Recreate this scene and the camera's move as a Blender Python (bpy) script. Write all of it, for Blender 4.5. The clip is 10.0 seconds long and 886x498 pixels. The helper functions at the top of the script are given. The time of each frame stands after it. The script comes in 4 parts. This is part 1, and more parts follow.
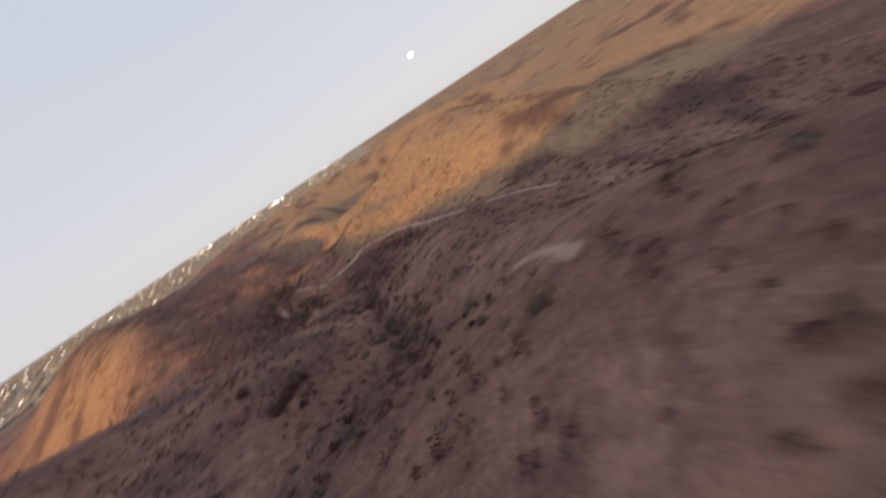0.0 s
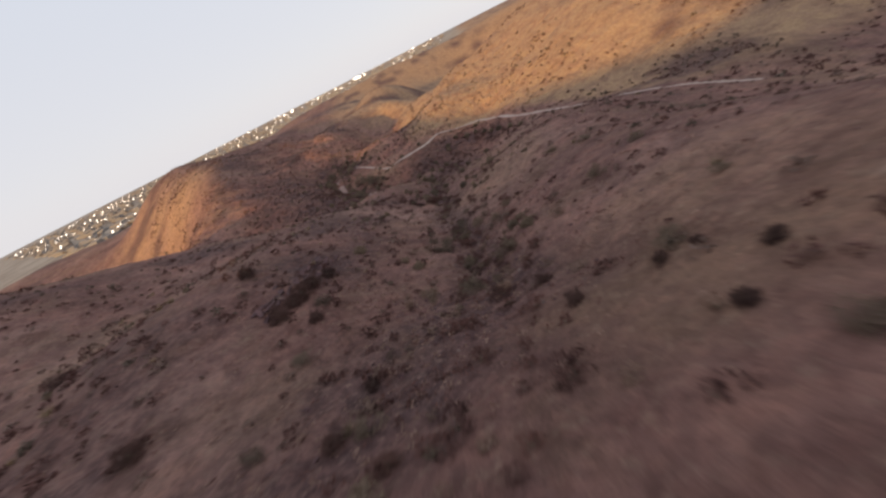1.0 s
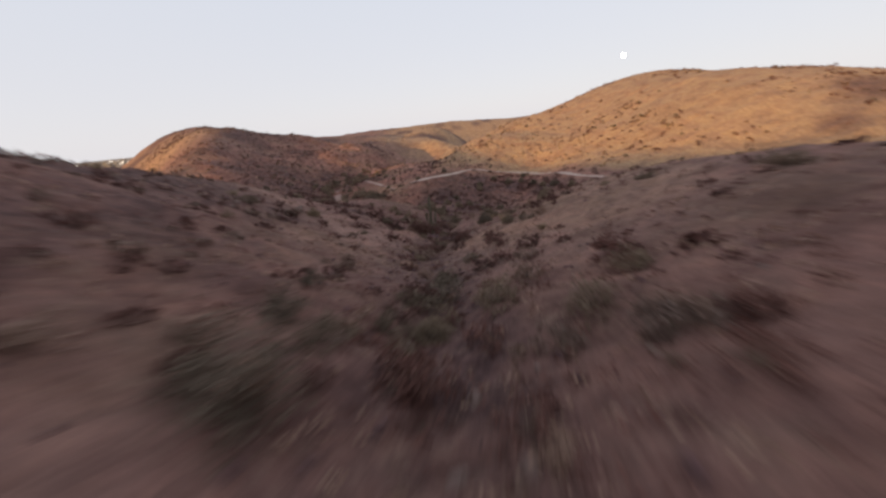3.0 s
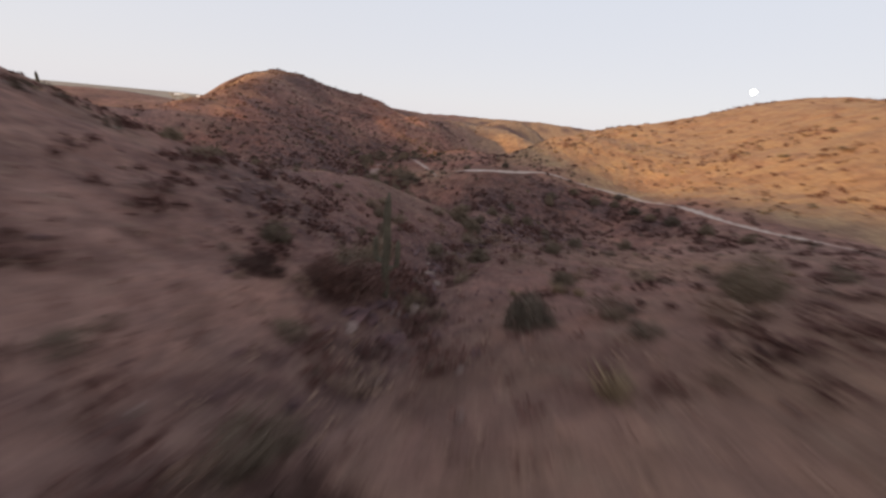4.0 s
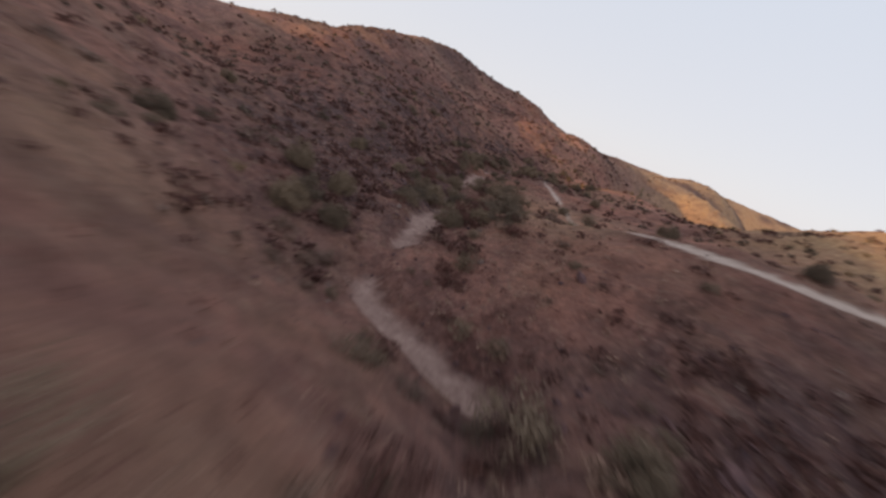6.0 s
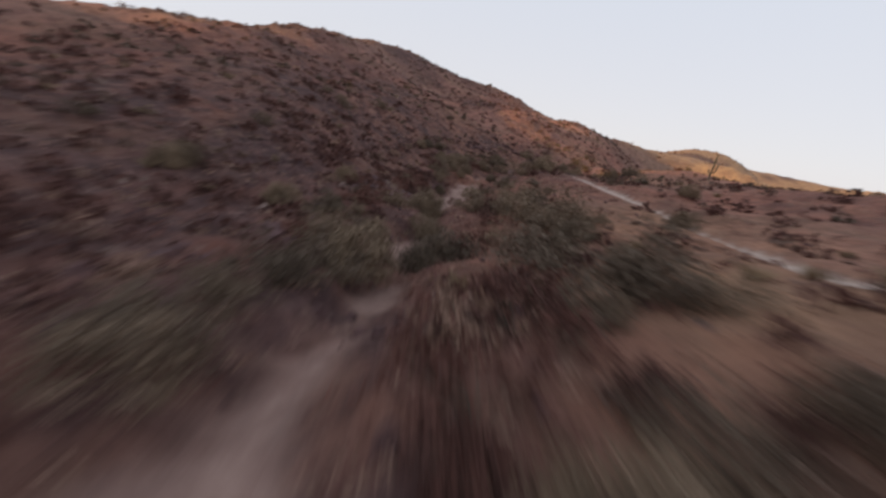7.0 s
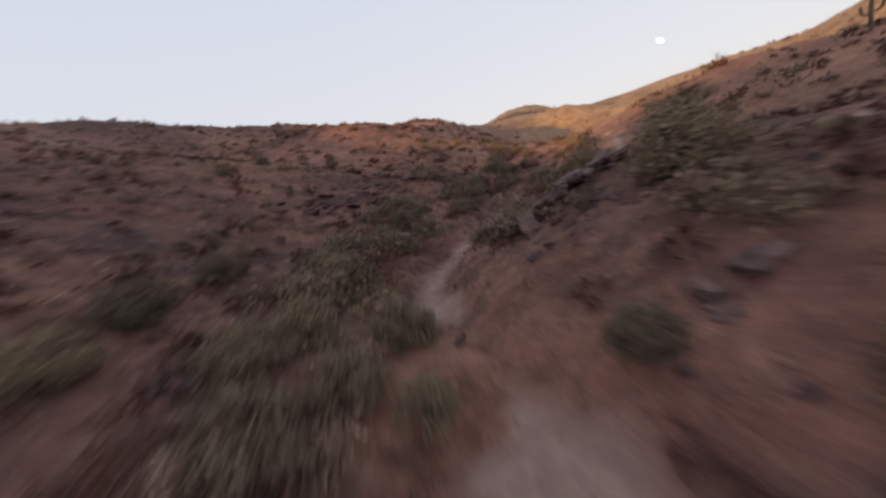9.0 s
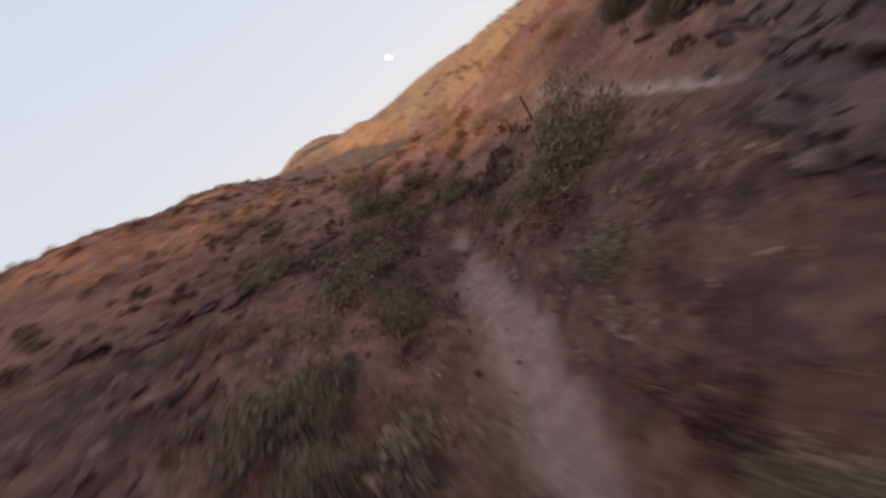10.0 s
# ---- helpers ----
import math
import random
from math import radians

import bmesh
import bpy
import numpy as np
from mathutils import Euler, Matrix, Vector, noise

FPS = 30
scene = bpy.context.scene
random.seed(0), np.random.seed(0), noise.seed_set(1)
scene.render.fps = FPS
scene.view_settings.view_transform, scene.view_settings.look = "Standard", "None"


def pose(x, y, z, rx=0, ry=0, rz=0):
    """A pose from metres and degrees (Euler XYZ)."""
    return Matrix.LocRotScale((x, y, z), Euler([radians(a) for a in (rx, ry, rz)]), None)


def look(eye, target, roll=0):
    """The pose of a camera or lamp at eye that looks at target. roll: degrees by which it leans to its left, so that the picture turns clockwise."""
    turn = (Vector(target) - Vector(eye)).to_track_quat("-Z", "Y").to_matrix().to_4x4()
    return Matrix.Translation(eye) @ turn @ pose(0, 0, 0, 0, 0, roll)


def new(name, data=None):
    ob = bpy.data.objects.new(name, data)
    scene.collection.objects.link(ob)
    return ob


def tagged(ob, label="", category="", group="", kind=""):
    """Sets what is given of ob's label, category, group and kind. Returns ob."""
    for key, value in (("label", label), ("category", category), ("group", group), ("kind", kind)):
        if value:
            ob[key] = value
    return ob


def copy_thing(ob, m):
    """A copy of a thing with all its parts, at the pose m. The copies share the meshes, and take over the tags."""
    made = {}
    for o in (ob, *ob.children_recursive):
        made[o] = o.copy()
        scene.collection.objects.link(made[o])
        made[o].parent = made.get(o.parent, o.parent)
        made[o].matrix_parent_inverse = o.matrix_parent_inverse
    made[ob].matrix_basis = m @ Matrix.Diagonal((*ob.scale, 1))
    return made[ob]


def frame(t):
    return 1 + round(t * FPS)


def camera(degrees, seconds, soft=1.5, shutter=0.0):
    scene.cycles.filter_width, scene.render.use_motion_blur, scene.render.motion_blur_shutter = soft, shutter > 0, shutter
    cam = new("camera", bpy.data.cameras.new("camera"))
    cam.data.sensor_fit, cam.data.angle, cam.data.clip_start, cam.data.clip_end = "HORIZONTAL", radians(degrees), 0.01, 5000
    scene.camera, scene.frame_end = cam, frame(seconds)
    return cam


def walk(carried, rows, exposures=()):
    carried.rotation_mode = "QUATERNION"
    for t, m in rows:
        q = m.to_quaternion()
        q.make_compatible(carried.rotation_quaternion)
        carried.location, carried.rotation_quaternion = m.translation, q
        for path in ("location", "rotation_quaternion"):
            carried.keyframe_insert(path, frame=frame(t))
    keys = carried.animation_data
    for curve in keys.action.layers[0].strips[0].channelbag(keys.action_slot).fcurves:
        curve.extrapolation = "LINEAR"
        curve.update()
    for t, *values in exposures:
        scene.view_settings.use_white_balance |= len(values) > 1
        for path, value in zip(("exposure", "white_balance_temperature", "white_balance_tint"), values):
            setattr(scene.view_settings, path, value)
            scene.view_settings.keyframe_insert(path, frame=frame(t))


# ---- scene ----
cam = camera(103.1, 10.0, soft=2.5, shutter=0.55)
walk(cam, [
    (0, pose(-1.55, -36.46, 49.15, 64.79, 30.82, -30.54)),
    (0.5, pose(-2.51, -26.43, 45.26, 58.83, 25.51, -19.45)),
    (1, pose(-2.68, -18.95, 41.97, 57.66, 23.29, -13.92)),
    (1.5, pose(-2.41, -12.42, 38.32, 57.89, 20.08, -13.64)),
    (2, pose(-1.81, -5.97, 34.21, 62.56, 16.04, -10.75)),
    (2.5, pose(-0.97, 0.89, 30.26, 67.13, 11.56, -7.20)),
    (2.7, pose(-0.50, 3.69, 28.95, 68.62, 9.15, -6.14)),
    (3, pose(0.65, 9.00, 27.06, 70.15, 5.47, -3.62)),
    (3.3, pose(2.41, 15.93, 25.69, 70.29, 1.31, 0.15)),
    (3.55, pose(3.69, 22.15, 24.75, 69.89, -1.80, 3.67)),
    (3.8, pose(4.27, 28.11, 23.81, 69.52, -4.03, 6.92)),
    (4, pose(4.52, 32.77, 22.89, 69.30, -5.43, 9.83)),
    (4.5, pose(4.44, 43.86, 21.01, 68.92, -8.58, 15.05)),
    (5, pose(2.98, 53.30, 19.77, 68.40, -12.74, 21.54)),
    (5.5, pose(0.78, 62.15, 18.62, 67.12, -17.85, 29.73)),
    (5.7, pose(-0.25, 64.92, 18.47, 66.97, -18.83, 32.05)),
    (6, pose(-2.10, 70.38, 17.36, 66.80, -19.76, 35.42)),
    (6.3, pose(-4.67, 76.37, 15.66, 67.56, -18.11, 36.35)),
    (6.55, pose(-7.16, 81.34, 14.36, 68.71, -15.52, 35.34)),
    (6.8, pose(-9.76, 85.91, 13.66, 70.16, -12.46, 32.80)),
    (7, pose(-11.95, 89.55, 13.40, 71.08, -9.62, 30.81)),
    (7.5, pose(-17.06, 97.81, 12.98, 74.22, -3.62, 24.20)),
    (8, pose(-21.81, 105.64, 12.68, 74.94, 2.19, 17.19)),
    (8.5, pose(-25.47, 112.74, 12.54, 75.77, 8.58, 9.53)),
    (9, pose(-28.19, 119.48, 12.66, 75.05, 15.13, 1.41)),
    (9.5, pose(-29.48, 126.50, 13.09, 73.36, 22.44, -12.13)),
    (9.7, pose(-29.56, 128.96, 13.28, 71.44, 27.03, -20.21)),
    (10, pose(-29.68, 132.64, 13.57, 63.76, 33.81, -35.06)),
], exposures=[(0.0, 0.45, 6800.0, 16.0), (1.2, 0.6, 6800.0, 16.0), (10.0, 0.6, 6800.0, 16.0)])

# ---------------------------------------------------------------- light
SUN_AZ, SUN_EL = radians(223.5), radians(9.5)
world = bpy.data.worlds.new("evening_sky")
scene.world = world
world.use_nodes = True
wn, wl = world.node_tree.nodes, world.node_tree.links
sky = wn.new("ShaderNodeTexSky")
sky.sky_type, sky.sun_disc = "NISHITA", False
sky.sun_elevation, sky.sun_rotation = SUN_EL, SUN_AZ
sky.altitude, sky.air_density, sky.dust_density, sky.ozone_density = 400.0, 1.0, 1.0, 1.0
# thin even haze of the evening air over the whole dome
haze = wn.new("ShaderNodeMix")
haze.data_type = "RGBA"
haze.inputs[0].default_value = 0.95
# whiter at the horizon, bluer overhead
height_up = wn.new("ShaderNodeSeparateXYZ")
wl.new(wn.new("ShaderNodeTexCoord").outputs["Generated"], height_up.inputs[0])
air = wn.new("ShaderNodeValToRGB")
air.color_ramp.elements[0].position, air.color_ramp.elements[0].color = 0.0, (0.83, 0.865, 0.91, 1.0)
air.color_ramp.elements[1].position, air.color_ramp.elements[1].color = 0.5, (0.70, 0.815, 0.945, 1.0)
wl.new(height_up.outputs["Z"], air.inputs[0])
brighter = wn.new("ShaderNodeVectorMath")
brighter.operation = "SCALE"
brighter.inputs["Scale"].default_value = 4.0
wl.new(air.outputs[0], brighter.inputs[0])
wl.new(brighter.outputs[0], haze.inputs[7])
wl.new(sky.outputs["Color"], haze.inputs[6])
wl.new(haze.outputs[2], wn["Background"].inputs["Color"])
wn["Background"].inputs["Strength"].default_value = 0.15

sun_data = bpy.data.lights.new("low_sun", "SUN")
sun_data.energy, sun_data.angle, sun_data.color = 3.0, radians(1.6), (1.0, 0.65, 0.24)
sun = new("low_sun", sun_data)
sun.matrix_world = look((0, 0, 0), (-math.sin(SUN_AZ) * math.cos(SUN_EL), -math.cos(SUN_AZ) * math.cos(SUN_EL), -math.sin(SUN_EL)))


# ---------------------------------------------------------------- materials
def shader(name, rough=0.9, spec=0.25):
    m = bpy.data.materials.new(name)
    m.use_nodes = True
    n, l = m.node_tree.nodes, m.node_tree.links
    b = n["Principled BSDF"]
    b.inputs["Roughness"].default_value = rough
    b.inputs["Specular IOR Level"].default_value = spec
    return m, n, l, b


def ramp(n, stops):
    r = n.new("ShaderNodeValToRGB")
    e = r.color_ramp.elements
    while len(e) < len(stops):
        e.new(0.5)
    for k, (p, c) in zip(e, stops):
        k.position, k.color = p, (*c, 1.0)
    return r


def noise_tex(n, l, vec, scale, detail=4.0, rough=0.6):
    t = n.new("ShaderNodeTexNoise")
    t.inputs["Scale"].default_value, t.inputs["Detail"].default_value, t.inputs["Roughness"].default_value = scale, detail, rough
    l.new(vec, t.inputs["Vector"])
    return t.outputs["Fac"]


def mix(n, l, fac, a, b, kind="MIX"):
    m = n.new("ShaderNodeMix")
    m.data_type, m.blend_type = "RGBA", kind
    for sock, v in ((m.inputs[0], fac), (m.inputs[6], a), (m.inputs[7], b)):
        if hasattr(v, "links"):
            l.new(v, sock)
        else:
            sock.default_value = v if isinstance(v, float) else (*v, 1.0)
    return m.outputs[2]


def bump(n, l, height, b, strength, distance):
    k = n.new("ShaderNodeBump")
    k.inputs["Strength"].default_value, k.inputs["Distance"].default_value = strength, distance
    l.new(height, k.inputs["Height"])
    l.new(k.outputs["Normal"], b.inputs["Normal"])


def maths(n, l, op, a, b=0.0, clamp=False):
    m = n.new("ShaderNodeMath")
    m.operation, m.use_clamp = op, clamp
    for sock, v in zip(m.inputs, (a, b)):
        if hasattr(v, "links"):
            l.new(v, sock)
        else:
            sock.default_value = v
    return m.outputs[0]


def ground_material():
    m, n, l, b = shader("desert_soil", 0.95, 0.15)
    pos = n.new("ShaderNodeNewGeometry").outputs["Position"]

    def mask(key):
        a = n.new("ShaderNodeAttribute")
        a.attribute_name = key
        return a.outputs["Fac"]

    broad = noise_tex(n, l, pos, 0.045, 5.0, 0.6)
    patch = noise_tex(n, l, pos, 0.32, 6.0, 0.65)
    grain = noise_tex(n, l, pos, 2.4, 6.0, 0.7)
    fine = noise_tex(n, l, pos, 11.0, 4.0, 0.7)
    soil = ramp(n, [(0.32, (0.17, 0.088, 0.074)), (0.5, (0.26, 0.136, 0.111)), (0.68, (0.318, 0.186, 0.151))])
    l.new(broad, soil.inputs[0])
    tint = ramp(n, [(0.34, (0.55, 0.5, 0.49)), (0.5, (1.0, 1.0, 1.0)), (0.66, (1.25, 1.18, 1.12))])
    l.new(patch, tint.inputs[0])
    col = mix(n, l, 0.85, soil.outputs[0], tint.outputs[0], "MULTIPLY")
    # redder, paler clay down the valley
    col = mix(n, l, mask("clay"), col, mix(n, l, 1.0, col, (1.36, 1.13, 0.98), "MULTIPLY"))
    # olive-brown dry weeds in broad patches, and duller purple-brown stony ground between them
    weeds = ramp(n, [(0.47, (0.0, 0.0, 0.0)), (0.62, (0.45, 0.45, 0.45))])
    l.new(noise_tex(n, l, pos, 0.11, 6.0, 0.66), weeds.inputs[0])
    col = mix(n, l, weeds.outputs[0], col, (0.175, 0.11, 0.076))
    stony = ramp(n, [(0.5, (0.0, 0.0, 0.0)), (0.64, (0.5, 0.5, 0.5))])
    l.new(noise_tex(n, l, pos, 0.19, 7.0, 0.7), stony.inputs[0])
    col = mix(n, l, stony.outputs[0], col, (0.15, 0.078, 0.072))
    # dark brown blotches by noise, thickest on the rubble, and pale dry tufts
    blotch = ramp(n, [(0.46, (0.0, 0.0, 0.0)), (0.58, (0.95, 0.95, 0.95))])
    l.new(noise_tex(n, l, pos, 0.8, 6.0, 0.68), blotch.inputs[0])
    thick = maths(n, l, "ADD", maths(n, l, "MULTIPLY", mask("rock"), 0.75), 0.24, True)
    col = mix(n, l, maths(n, l, "MULTIPLY", blotch.outputs[0], thick), col, (0.06, 0.03, 0.029))
    tuft = ramp(n, [(0.55, (0.0, 0.0, 0.0)), (0.70, (0.42, 0.42, 0.42))])
    l.new(noise_tex(n, l, pos, 1.35, 6.0, 0.7), tuft.inputs[0])
    col = mix(n, l, tuft.outputs[0], col, (0.33, 0.225, 0.165))
    # pale stems and stones among the rubble
    pale = ramp(n, [(0.55, (0.0, 0.0, 0.0)), (0.66, (0.72, 0.72, 0.72))])
    l.new(noise_tex(n, l, pos, 2.1, 6.0, 0.7), pale.inputs[0])
    streak = maths(n, l, "MULTIPLY", pale.outputs[0], mask("rock"))
    # dry straw between the shrubs; on the western knoll it also paints in sunlit gold
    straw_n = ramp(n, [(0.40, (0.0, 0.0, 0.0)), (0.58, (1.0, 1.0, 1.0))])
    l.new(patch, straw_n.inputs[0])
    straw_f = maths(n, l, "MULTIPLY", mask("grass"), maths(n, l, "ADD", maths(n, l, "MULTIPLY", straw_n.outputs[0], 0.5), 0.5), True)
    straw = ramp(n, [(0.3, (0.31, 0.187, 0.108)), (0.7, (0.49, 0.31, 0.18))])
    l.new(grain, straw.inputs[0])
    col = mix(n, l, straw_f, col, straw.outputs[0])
    # dark varnished rubble
    rub = ramp(n, [(0.3, (0.04, 0.023, 0.025)), (0.75, (0.155, 0.092, 0.088))])
    l.new(grain, rub.inputs[0])
    rub_n = maths(n, l, "MULTIPLY", mask("rock"), maths(n, l, "MULTIPLY", maths(n, l, "SUBTRACT", patch, 0.28), 3.2, True), True)
    col = mix(n, l, rub_n, col, rub.outputs[0])
    col = mix(n, l, streak, col, (0.31, 0.195, 0.155))
    # gravel: single stones, lighter and darker than the soil
    vor = n.new("ShaderNodeTexVoronoi")
    vor.inputs["Scale"].default_value = 3.1
    l.new(pos, vor.inputs["Vector"])
    peb = ramp(n, [(0.0, (0.7, 0.66, 0.65)), (0.45, (1.0, 1.0, 1.0)), (0.9, (1.3, 1.25, 1.2))])
    l.new(vor.outputs["Color"], peb.inputs[0])
    col = mix(n, l, 0.55, col, peb.outputs[0], "MULTIPLY")
    grit = ramp(n, [(0.3, (0.62, 0.6, 0.6)), (0.55, (1.0, 1.0, 1.0)), (0.75, (1.3, 1.27, 1.22))])
    l.new(fine, grit.inputs[0])
    col = mix(n, l, 0.7, col, grit.outputs[0], "MULTIPLY")
    # bare sand of the wash, trodden dust of the trail
    sand = ramp(n, [(0.3, (0.265, 0.163, 0.136)), (0.52, (0.37, 0.236, 0.198)), (0.72, (0.48, 0.322, 0.268))])
    l.new(grain, sand.inputs[0])
    col = mix(n, l, mask("wash"), col, sand.outputs[0])
    dust = ramp(n, [(0.3, (0.44, 0.32, 0.265)), (0.7, (0.64, 0.50, 0.42))])
    l.new(grain, dust.inputs[0])
    col = mix(n, l, mask("trail"), col, dust.outputs[0])
    # the built-up plain far away
    plain = ramp(n, [(0.4, (0.25, 0.20, 0.16)), (0.6, (0.37, 0.31, 0.25))])
    l.new(noise_tex(n, l, pos, 0.012, 6.0, 0.7), plain.inputs[0])
    col = mix(n, l, mask("plain"), col, plain.outputs[0])
    l.new(col, b.inputs["Base Color"])
    h = maths(n, l, "ADD", maths(n, l, "MULTIPLY", grain, 1.0), maths(n, l, "MULTIPLY", fine, 0.35))
    h = maths(n, l, "ADD", h, maths(n, l, "MULTIPLY", vor.outputs["Distance"], -0.5))
    bump(n, l, h, b, 0.8, 0.22)
    return m


def plant_material(name, dark, light, per_object=0.35):
    m, n, l, b = shader(name, 0.85, 0.2)
    geo = n.new("ShaderNodeNewGeometry")
    r = ramp(n, [(0.0, dark), (1.0, light)])
    l.new(geo.outputs["Random Per Island"], r.inputs[0])
    info = n.new("ShaderNodeObjectInfo")
    v = ramp(n, [(0.0, (1 - per_object,) * 3), (1.0, (1 + per_object, 1 + 0.8 * per_object, 1 + 0.5 * per_object))])
    l.new(info.outputs["Random"], v.inputs[0])
    l.new(mix(n, l, 1.0, r.outputs[0], v.outputs[0], "MULTIPLY"), b.inputs["Base Color"])
    return m


def rock_material(name, dark, light):
    m, n, l, b = shader(name, 0.88, 0.3)
    pos = n.new("ShaderNodeNewGeometry").outputs["Position"]
    a, f = noise_tex(n, l, pos, 1.6, 6.0, 0.65), noise_tex(n, l, pos, 9.0, 5.0, 0.7)
    r = ramp(n, [(0.3, dark), (0.72, light)])
    l.new(a, r.inputs[0])
    g = ramp(n, [(0.3, (0.6, 0.58, 0.58)), (0.7, (1.3, 1.26, 1.22))])
    l.new(f, g.inputs[0])
    l.new(mix(n, l, 0.8, r.outputs[0], g.outputs[0], "MULTIPLY"), b.inputs["Base Color"])
    bump(n, l, maths(n, l, "ADD", a, maths(n, l, "MULTIPLY", f, 0.4)), b, 0.9, 0.08)
    return m


def glow_material(name, colour, strength):
    m, n, l, b = shader(name)
    b.inputs["Base Color"].default_value = (*colour, 1.0)
    b.inputs["Emission Color"].default_value = (*colour, 1.0)
    b.inputs["Emission Strength"].default_value = strength
    return m


def cactus_material():
    m, n, l, b = shader("saguaro_skin", 0.7, 0.3)
    pos = n.new("ShaderNodeNewGeometry").outputs["Position"]
    r = ramp(n, [(0.35, (0.11, 0.092, 0.063)), (0.65, (0.195, 0.16, 0.11))])
    l.new(noise_tex(n, l, pos, 2.5, 5.0, 0.7), r.inputs[0])
    l.new(r.outputs[0], b.inputs["Base Color"])
    bump(n, l, noise_tex(n, l, pos, 30.0, 2.0, 0.5), b, 0.5, 0.02)
    return m


SOIL = ground_material()
BURSAGE = plant_material("bursage_leaf", (0.185, 0.117, 0.094), (0.315, 0.205, 0.163))
CREOSOTE = plant_material("creosote_leaf", (0.135, 0.098, 0.072), (0.25, 0.183, 0.137))
RUST = plant_material("dead_shrub_leaf", (0.085, 0.039, 0.034), (0.185, 0.089, 0.075))
STRAW = plant_material("dry_grass_blade", (0.20, 0.145, 0.098), (0.38, 0.285, 0.195))
PALO = plant_material("palo_verde_leaf", (0.15, 0.111, 0.081), (0.266, 0.197, 0.143))
TWIG = plant_material("grey_twig", (0.11, 0.085, 0.065), (0.22, 0.17, 0.13))
DARK_BRUSH = plant_material("dark_brush_leaf", (0.07, 0.037, 0.033), (0.155, 0.083, 0.07))
DARK_ROCK = rock_material("varnished_rock", (0.042, 0.022, 0.025), (0.185, 0.099, 0.094))
LEDGE_ROCK = rock_material("ledge_rock", (0.07, 0.041, 0.038), (0.215, 0.13, 0.116))
PALE_ROCK = rock_material("pale_rock", (0.14, 0.09, 0.08), (0.29, 0.20, 0.17))
CACTUS = cactus_material()
MOON = glow_material("moonlight", (1.0, 0.97, 0.92), 6.0)
LAMP = glow_material("street_light_glow", (1.0, 0.93, 0.8), 5.0)
ROOF = rock_material("house_roof", (0.16, 0.14, 0.13), (0.42, 0.38, 0.34))


# ---------------------------------------------------------------- landform
def lattice(ix, iy, seed):
    h = (ix * 374761393 + iy * 668265263 + seed * 1442695041) & 0x7FFFFFFF
    h = ((h ^ (h >> 13)) * 1274126177) & 0x7FFFFFFF
    return ((h ^ (h >> 16)) & 0xFFFF) / 65535.0


def value_noise(x, y, seed):
    ix, iy = np.floor(x).astype(np.int64), np.floor(y).astype(np.int64)
    u, v = x - ix, y - iy
    u, v = u * u * (3 - 2 * u), v * v * (3 - 2 * v)
    a, b2 = lattice(ix, iy, seed), lattice(ix + 1, iy, seed)
    c, d2 = lattice(ix, iy + 1, seed), lattice(ix + 1, iy + 1, seed)
    return (a * (1 - u) + b2 * u) * (1 - v) + (c * (1 - u) + d2 * u) * v


def fbm(x, y, size, octaves, seed, gain=0.5):
    total, amp, norm = np.zeros_like(x), 1.0, 0.0
    for k in range(octaves):
        ca, sa = math.cos(k * 1.1 + seed), math.sin(k * 1.1 + seed)
        total += amp * (value_noise((x * ca - y * sa) / size, (x * sa + y * ca) / size, seed + k) - 0.5)
        norm += amp
        amp, size = amp * gain, size / 2.07
    return total / norm * 2.0


def line_distance(x, y, line):
    best = np.full_like(x, 1e9)
    for (ax, ay), (bx, by) in zip(line[:-1], line[1:]):
        dx, dy = bx - ax, by - ay
        s = np.clip(((x - ax) * dx + (y - ay) * dy) / (dx * dx + dy * dy), 0, 1)
        best = np.minimum(best, np.hypot(x - ax - s * dx, y - ay - s * dy))
    return best


def curve_through(points, per=6):
    """A smooth line through a few turning points."""
    p = [points[0], *points, points[-1]]
    out = []
    for i in range(1, len(p) - 2):
        a, b2, c, d2 = (np.array(q, float) for q in p[i - 1:i + 3])
        for k in range(per):
            t = k / per
            out.append(tuple(0.5 * (2 * b2 + (c - a) * t + (2 * a - 5 * b2 + 4 * c - d2) * t * t + (3 * b2 - a - 3 * c + d2) * t ** 3)))
    return out + [tuple(points[-1])]


def smooth(a, b2, v):
    t = np.clip((v - a) / (b2 - a), 0, 1)
    return t * t * (3 - 2 * t)


# Rounded landforms that make up the hills: rows of heights from west to east, each with its first x and its y; HILLS adds radius and spacing.
BROAD_HILLS = [
    (-224.8, -140, (0.7, 3.8, 11.2, 7.7, -0.7, -1.4,)),
    (-272.4, -57.5, (-0.3, 2.7, 15, 13.2, -0.6, 1, 0.7,)),
    (-129.5, 25, (7.2, 4.4, -3.2, -9.7, -6.3,)),
    (-272.4, 107.5, (-6.8, -17.2, -1.1, -1, 10, 6.7,)),
    (-320, 190, (7.8, -14.6, 16.2, 15.5, 10.5, -0.9, -5.9,)),
    (-272.4, 272.5, (5, 0.9, -19.9, -31.4, -8.9, 7.5, 2.6,)),
    (-320, 355, (12.3, -4.7, 22.8, 23.6, 7, -14.1, -13.1,)),
    (-272.4, 437.5, (-17.1, -11.9, -7.9, -11.7, -16.9, -12.1, 5.6,)),
    (-320, 520, (2, -7.3, 19.4, 7.1, 21.3, 7.1, 21.5,)),
]
